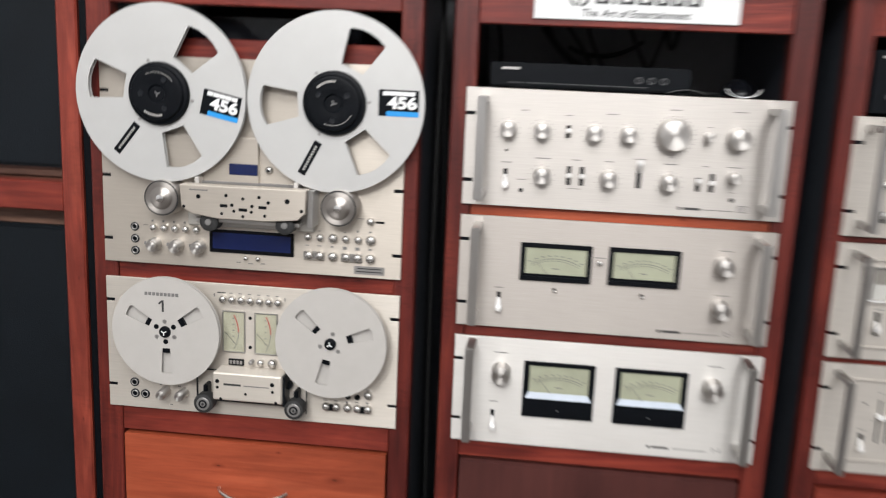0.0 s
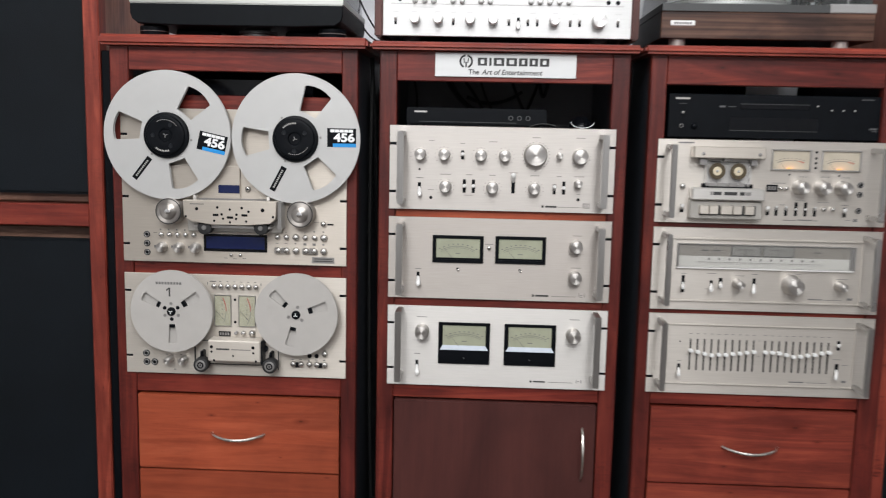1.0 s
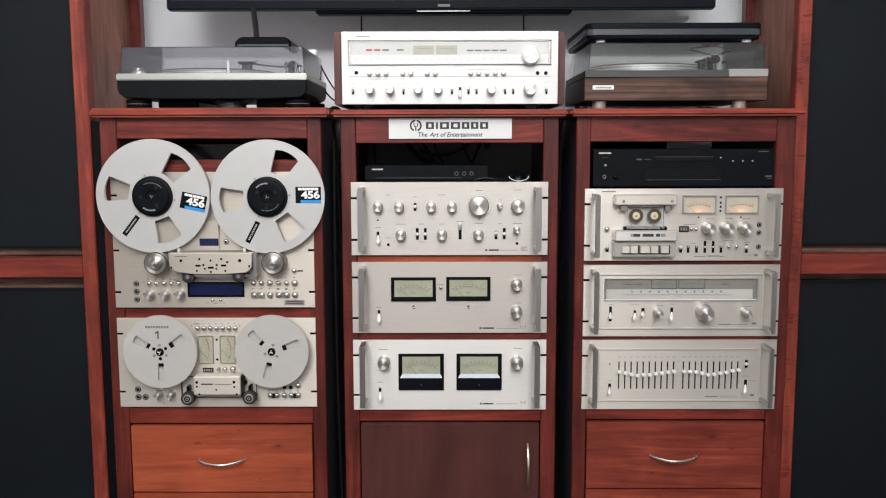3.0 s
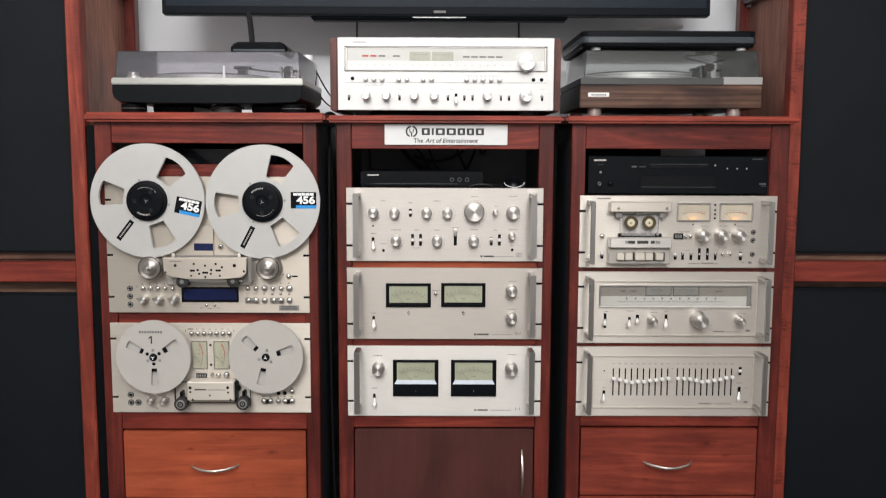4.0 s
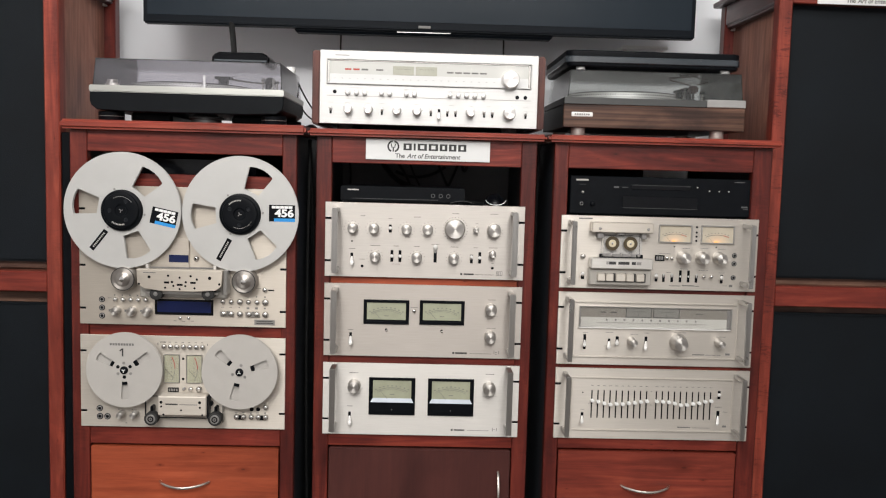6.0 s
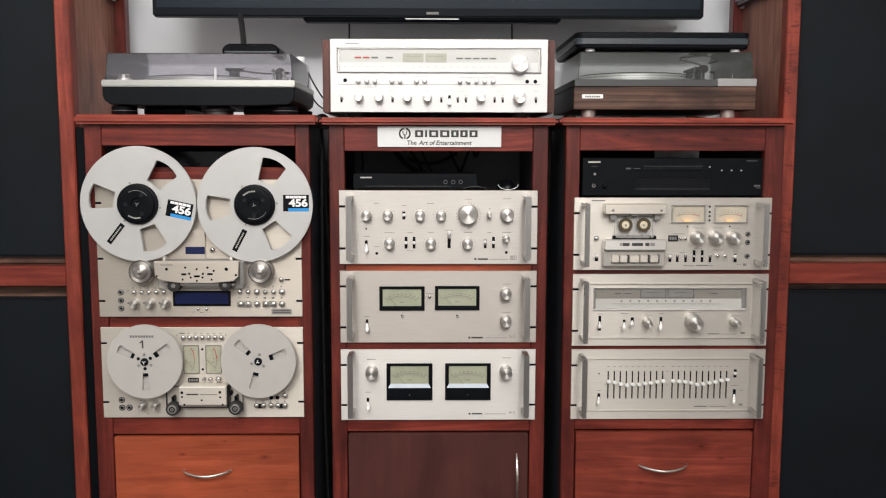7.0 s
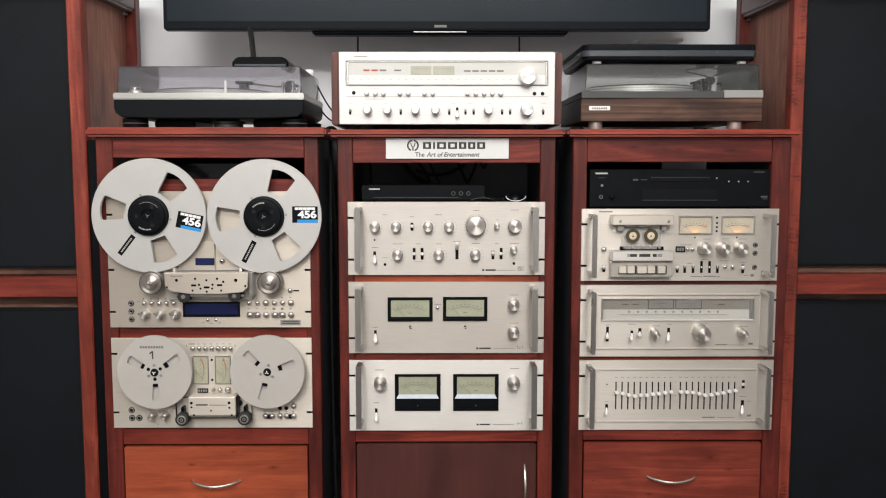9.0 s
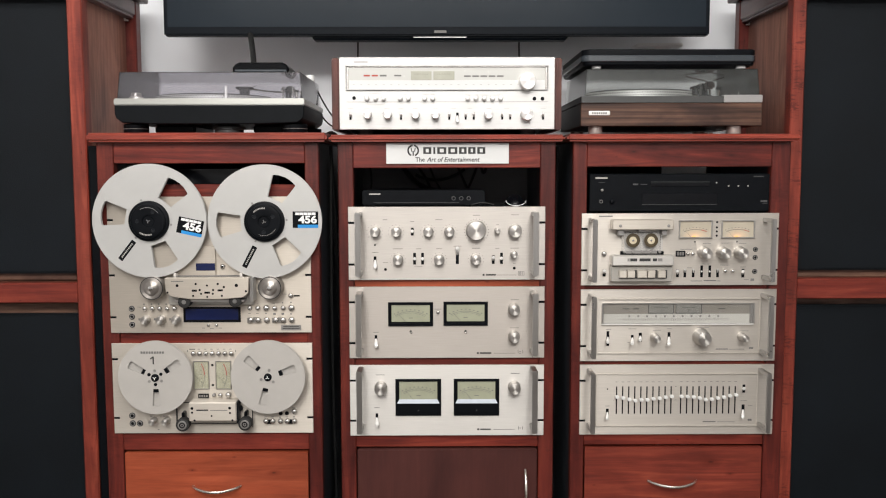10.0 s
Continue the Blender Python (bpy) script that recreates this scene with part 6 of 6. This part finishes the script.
def arm_unit(parent, x, y, z, tip, rings, bright, shell=0.010, weight=None):
    """A tonearm with its ringed base, gimbal, weight, rest and lift."""
    base = part("tonearm_base", upright_bm(x, y, [(0, z + 0.016), (0.020, z + 0.016), (0.0215, z + 0.014), (0.0215, z + 0.011), (0.030, z + 0.010), (0.032, z + 0.008), (0.032, z), (0, z)], 36), rings, parent, "ringed metal tonearm base")
    for a in range(0, 360, 15):
        part("height_mark", box_bm(x + 0.0322 * math.cos(radians(a)) - 0.0008, x + 0.0322 * math.cos(radians(a)) + 0.0008, y + 0.0322 * math.sin(radians(a)) - 0.0008, y + 0.0322 * math.sin(radians(a)) + 0.0008, z + 0.002, z + 0.006), M["ink"], base, "", False)
    h = z + 0.038
    part("pillar", upright_bm(x, y, [(0, h - 0.006), (0.007, h - 0.006), (0.008, h - 0.010), (0.008, z + 0.015)], 18), M["dark_metal"], base)
    for sgn in (-1, 1):
        part("gimbal_arm", box_bm(x + sgn * 0.013 - 0.002, x + sgn * 0.013 + 0.002, y - 0.006, y + 0.006, z + 0.016, h + 0.009, 0.0008), bright, base)
        part("gimbal_screw", tube_bm([(x + sgn * 0.010, y, h), (x + sgn * 0.018, y, h)], 0.0042, 14), M["chrome"], base)
    arm = part("tonearm", tube_bm(arc((x, y + 0.055, h), tip, 0.004, 12, 0.006), 0.0021, 10), bright, parent, "bent metal tonearm")
    part("counterweight", tube_bm([(x, y + 0.026, h), (x, y + 0.052, h)], 0.014, 24), weight or M["grey"], arm)
    part("weight_dial", tube_bm([(x, y + 0.021, h), (x, y + 0.0258, h)], 0.0125, 24), M["black"], arm)
    head = part("headshell", box_bm(tip[0] - shell, tip[0] + shell, tip[1] - 0.03, tip[1] + 0.004, tip[2] - 0.005, tip[2] + 0.001, 0.001), M["black"], arm)
    part("cartridge", box_bm(tip[0] - shell * 0.55, tip[0] + shell * 0.55, tip[1] - 0.026, tip[1] - 0.004, tip[2] - 0.019, tip[2] - 0.0052, 0.001), M["dark_metal"], head)
    part("finger_lift", tube_bm([(tip[0] + shell, tip[1] - 0.02, tip[2]), (tip[0] + shell + 0.012, tip[1] - 0.026, tip[2] + 0.004)], 0.0009, 8), M["chrome"], head)
    rest = part("arm_rest", upright_bm(x + 0.027, y - 0.030, [(0, z + 0.030), (0.003, z + 0.030), (0.0035, z + 0.026), (0.0035, z)], 14), bright, base)
    part("rest_clip", box_bm(x + 0.021, x + 0.033, y - 0.034, y - 0.026, z + 0.030, z + 0.036, 0.001), M["black"], rest)
    part("lift_lever", tube_bm([(x + 0.034, y - 0.010, z + 0.006), (x + 0.036, y - 0.012, z + 0.026), (x + 0.036, y - 0.030, z + 0.034)], 0.0018, 8), M["chrome"], base)
    part("skate_dial", upright_bm(x + 0.040, y + 0.012, [(0, z + 0.016), (0.009, z + 0.016), (0.010, z + 0.014), (0.010, z)], 22), bright, base)
    return arm


TOP, TOP_LEFT = 1.2247, 1.2294
t1 = thing("record_player", (-0.571, 0.18, TOP_LEFT), "black and silver record player with a smoked dust cover", "turntable", "record players")
x0, x1 = -0.8005, -0.3425
part("top_plate", box_bm(x0, x1, 0.0, 0.352, 1.2955, 1.3115, 0.0022, 2), M["alu_cool"], t1, "silver top plate")
bm = prism_bm([(x0 + 0.001, 1.2953), (x0 + 0.001, 1.275), (x0 + 0.005, 1.264), (x0 + 0.018, 1.2540), (x0 + 0.10, 1.2510), (x1 - 0.10, 1.2510), (x1 - 0.018, 1.2540), (x1 - 0.004, 1.264), (x1 - 0.001, 1.275), (x1 - 0.001, 1.2953)], 0.002, 0.35, 0.002)
part("base", bm, M["base_black"], t1, "black rubber base")
feet(t1, [(x0 + 0.038, 0.045), (x1 - 0.030, 0.045), (x0 + 0.038, 0.31), (x1 - 0.030, 0.31)], TOP_LEFT, 1.252, 0.030, M["black"])
part("centre_foot", upright_bm(-0.541, 0.07, [(0, 1.252), (0.026, 1.252), (0.030, 1.248), (0.041, 1.2455), (0.042, 1.2405), (0.036, 1.239), (0.036, 1.2312), (0.034, 1.2297), (0, 1.2297)], 32), M["deck_grey"], t1)
for x, y in ((x0 + 0.038, 0.045), (x1 - 0.030, 0.045)):
    part("foot_ring", upright_bm(x, y, [(0.0304, 1.2410), (0.0310, 1.2402), (0.0304, 1.2394)], 26), M["grey"], t1)
part("motor_housing", box_bm(-0.732, -0.630, 0.09, 0.28, 1.2300, 1.2530, 0.006), M["base_black"], t1)
# added dark block, closes the bright gap under the base's right part
part("power_housing", box_bm(-0.485, -0.400, 0.09, 0.28, 1.2300, 1.2530, 0.006), M["base_black"], t1)
platter(t1, -0.600, 0.175, 1.3117, 0.155, 0.012)
arm_unit(t1, -0.418, 0.225, 1.3117, (-0.514, 0.15, 1.349), M["roller"], M["satin"], 0.020)
part("plug", upright_bm(-0.374, 0.318, [(0, 1.4005), (0.012, 1.398), (0.014, 1.390), (0.010, 1.3765), (0, 1.3765)], 16), M["white"], t1, "white plastic cable plug")
part("strobe_lamp", join_bm([upright_bm(-0.535, 0.022, [(0, 1.342), (0.0028, 1.342), (0.0033, 1.340), (0.0033, 1.3115)], 12)]), M["white"], t1, "white strobe lamp post")
part("power_knob", upright_bm(-0.757, 0.035, [(0, 1.327), (0.011, 1.327), (0.0125, 1.3255), (0.0125, 1.318), (0.017, 1.317), (0.017, 1.3115)], 26), M["knob"], t1, "turned power knob")
part("pitch_slider", box_bm(-0.378, -0.362, 0.02, 0.13, 1.3117, 1.314, 0.001), M["dark_metal"], t1)
dust_cover(t1, -0.7955, -0.3480, 0.012, 0.345, 1.3120, 1.3755, M["smoke"], 0.004)

po = thing("black_box", (-0.465, 0.15, 1.3757), "small glossy black box lying on a record player's dust cover", "box")
po_out = [(-0.536, 1.3762), (-0.536, 1.3960), (-0.529, 1.4040), (-0.519, 1.4085), (-0.412, 1.4085), (-0.402, 1.4040), (-0.395, 1.3960), (-0.395, 1.3762)]
part("casing", prism_bm(po_out, 0.10, 0.20, 0.004), M["piano_black"], po, "", False)
# lighter band stands for the reflection across the glossy front
part("front_band", box_bm(-0.530, -0.401, 0.0975, 0.1005, 1.3850, 1.3905, 0.0012), M["lid_rim"], po, "grey band painted for a reflection")
part("base_lip", box_bm(-0.5375, -0.3935, 0.0985, 0.2015, 1.3758, 1.3800, 0.0012), M["grey"], po, "thin grey base lip")

t2 = thing("record_player", (0.558, 0.25, TOP), "walnut record player with a clear dust cover and silver feet", "turntable", "record players")
x0, x1, yf = 0.3335, 0.7835, 0.06
# plinth sides are black: shadow beside the receiver put into their colour
part("plinth", box_bm(x0 + 0.0005, x1 - 0.0005, yf + 0.012, yf + 0.37, 1.2467, 1.3028, 0.0015), M["black"], t2)
part("plinth_front", box_bm(x0, x1, yf, yf + 0.012, 1.2465, 1.303, 0.0015), M["walnut"], t2, "walnut veneered plinth front")
# deck sides black for the same shadow, only the front edge is grey
part("deck_plate", box_bm(x0 + 0.001, x1 - 0.001, yf + 0.001, yf + 0.368, 1.3035, 1.3205, 0.0015), M["black"], t2)
part("deck_edge", box_bm(x0 + 0.001, x1 - 0.097, yf - 0.0005, yf + 0.0005, 1.3040, 1.3203, 0.0003), M["deck_edge"], t2, "dark grey front edge of the deck")
part("control_panel", box_bm(x1 - 0.096, x1 + 0.0005, yf - 0.0015, yf + 0.08, 1.304, 1.323, 0.0015), M["alu_receiver"], t2, "pale control panel")
bd = part("badge", box_bm(x0 + 0.0195, x0 + 0.072, yf - 0.0025, yf + 0.001, 1.273, 1.284, 0.0015), M["white"], t2, "small white badge")
part("lettering", join_bm([box_bm(x0 + 0.027 + 0.0055 * i, x0 + 0.031 + 0.0055 * i, yf - 0.003, yf - 0.002, 1.2765, 1.2805) for i in range(7)]), M["ink_grey"], bd, "", False)
for x in (x0 + 0.0415, x1 - 0.0595):
    for y in (yf + 0.03, yf + 0.33):
        part("foot", upright_bm(x, y, [(0, 1.2467), (0.0175, 1.2467), (0.0175, 1.230), (0.0165, 1.2285), (0.0150, 1.2280), (0.0150, TOP), (0, TOP)], 40), M["foot_metal"], t2, "turned silver foot")
platter(t2, 0.520, yf + 0.19, 1.3207, 0.152, 0.019)
arm_unit(t2, 0.700, yf + 0.20, 1.3207, (0.640, yf + 0.10, 1.350), M["deck_grey"], M["grey"], 0.009, M["cheek"])
part("bearing_block", box_bm(0.699, 0.723, yf + 0.188, yf + 0.212, 1.354, 1.3745, 0.004, 2), M["cheek"], t2, "dark red-brown bearing block")
# rods added for the arm's mirror image in the cover's top
part("bias_rod", tube_bm([(0.634, yf + 0.15, 1.3835), (0.700, yf + 0.19, 1.3745)], 0.0018, 8), M["cheek"], t2)
part("bias_rod", tube_bm([(0.718, yf + 0.19, 1.3765), (0.742, yf + 0.17, 1.3830)], 0.0016, 8), M["cheek"], t2)
part("cueing_lever", tube_bm([(0.727, yf + 0.01, 1.322), (0.727, yf + 0.01, 1.333)], 0.0015, 8), M["chrome"], t2)
dust_cover(t2, 0.3435, 0.7790, yf + 0.008, yf + 0.355, 1.3210, 1.3875, M["smoke_grey"], 0.003)

lid = thing("spare_lid", (0.555, 0.25, 1.388), "black spare record player lid lying on two small white pads", "lid")
part("shell", tray_bm(0.336, 0.768, 0.060, 0.432, 0.024, [(0.006, 1.3955), (0.003, 1.3985), (0.0, 1.4195), (0.0, 1.4325), (0.002, 1.4345)]), M["black"], lid)
part("rim", tray_bm(0.3345, 0.7695, 0.0585, 0.4335, 0.025, [(0.0012, 1.4045), (0.0, 1.4060), (0.0, 1.4185), (0.0012, 1.4200)]), M["lid_rim"], lid, "dark grey glossy rim")
for x in (0.375, 0.735):
    part("pad", upright_bm(x, 0.085, [(0, 1.3956), (0.011, 1.3956), (0.012, 1.390), (0, 1.3878)], 18), M["white"], lid, "white round pad")
    part("pad", upright_bm(x, 0.38, [(0, 1.3956), (0.011, 1.3956), (0.012, 1.390), (0, 1.3878)], 18), M["white"], lid, "white round pad")
pl = thing("cable_plug", (0.705, 0.24, TOP), "small white cable plug lying under a record player", "plug")
part("shell", box_bm(0.695, 0.715, 0.215, 0.265, TOP + 0.0005, TOP + 0.0080, 0.002, 2), M["white"], pl)
part("strain_relief", box_bm(0.697, 0.713, 0.220, 0.260, TOP + 0.0080, TOP + 0.0135, 0.002, 2), M["white"], pl)
wb = thing("wall_shelf", (0.625, 0.59, 1.494), "thin white plastic shelf fixed to the wall below the television", "shelf")
part("board", box_bm(0.558, 0.690, 0.450, 0.5985, 1.4945, 1.503, 0.0015, 2), M["white"], wb)

# ---------------------------------------------------------------- cables
def cable(points, r, label="black cable hanging behind the cabinets"):
    return solid("cable", tube_bm(points, r, 8), M["cable"], label, "cable")


cable(arc((-0.5541, 0.372, 1.56), (-0.505, 0.215, 1.390), 0.0, 8, 0.004), 0.0075, "thick black cable from the television down the wall")
cable(arc((-0.256, 0.505, 1.56), (-0.258, 0.47, 1.23), 0.0, 6, 0.0), 0.0025, "thin black cable from the television down the wall")
cable(arc((0.218, 0.505, 1.56), (0.221, 0.47, 1.23), 0.0, 6, 0.0), 0.0025, "thin black cable from the television down the wall")
cable(arc((-0.355, 0.32, 1.36), (-0.285, 0.45, 1.26), 0.02, 10, 0.0), 0.0022, "thin black signal cable behind the record player")
cable(arc((-0.345, 0.33, 1.29), (-0.270, 0.44, 1.30), 0.035, 10, 0.0), 0.0022, "thin black signal cable behind the record player")
cable(arc((-0.335, 0.34, 1.234), (-0.285, 0.40, 1.18), -0.03, 10, 0.0), 0.005, "thick black cable dropping behind the racks")
rng = random.Random(4)
INSIDE = "black signal cable tangled inside the rack"
cable(arc((-0.150, 0.40, 1.20), (-0.030, 0.33, 1.075), 0.018, 12, -0.01), 0.0065, INSIDE)
cable(arc((-0.135, 0.42, 1.20), (-0.010, 0.35, 1.080), 0.025, 12, -0.02), 0.0045, INSIDE)
cable(arc((-0.120, 0.38, 1.20), (-0.040, 0.30, 1.080), 0.010, 12, 0.015), 0.0040, INSIDE)
cable(arc((-0.085, 0.36, 1.125), (0.055, 0.38, 1.140), 0.022, 14, 0.0), 0.0045, INSIDE)
cable(arc((-0.055, 0.40, 1.20), (-0.015, 0.35, 1.085), 0.0, 10, -0.008), 0.0030, INSIDE)
cable(arc((0.020, 0.40, 1.20), (0.062, 0.33, 1.085), 0.0, 10, -0.004), 0.0038, INSIDE)
cable(arc((0.105, 0.41, 1.20), (0.062, 0.33, 1.085), 0.0, 10, 0.004), 0.0038, INSIDE)
cable(arc((0.098, 0.40, 1.175), (0.122, 0.40, 1.175), 0.045, 16, 0.0), 0.0045, INSIDE)
cable(arc((-0.235, 0.42, 1.20), (-0.215, 0.36, 1.06), 0.0, 10, 0.012), 0.0030, INSIDE)
cable(arc((0.085, 0.120, 1.058), (0.142, 0.050, 1.0535), 0.0, 12, 0.004), 0.0016, "thin black cable of the computer mouse")
cable(arc((0.060, 0.024, 1.0525), (0.118, 0.022, 1.0525), -0.006, 12, 0.0), 0.0012, "thin black wire lying on the preamplifier")
for gx, n in ((-0.287, 5), (0.287, 4)):
    for i in range(n):
        cable(arc((gx + rng.uniform(-0.015, 0.015), rng.uniform(0.1, 0.42), 1.2), (gx + rng.uniform(-0.015, 0.015), rng.uniform(0.1, 0.42), 0.1), 0.0, 14, rng.uniform(-0.008, 0.008)), rng.uniform(0.003, 0.005), "black cable hanging between two racks")
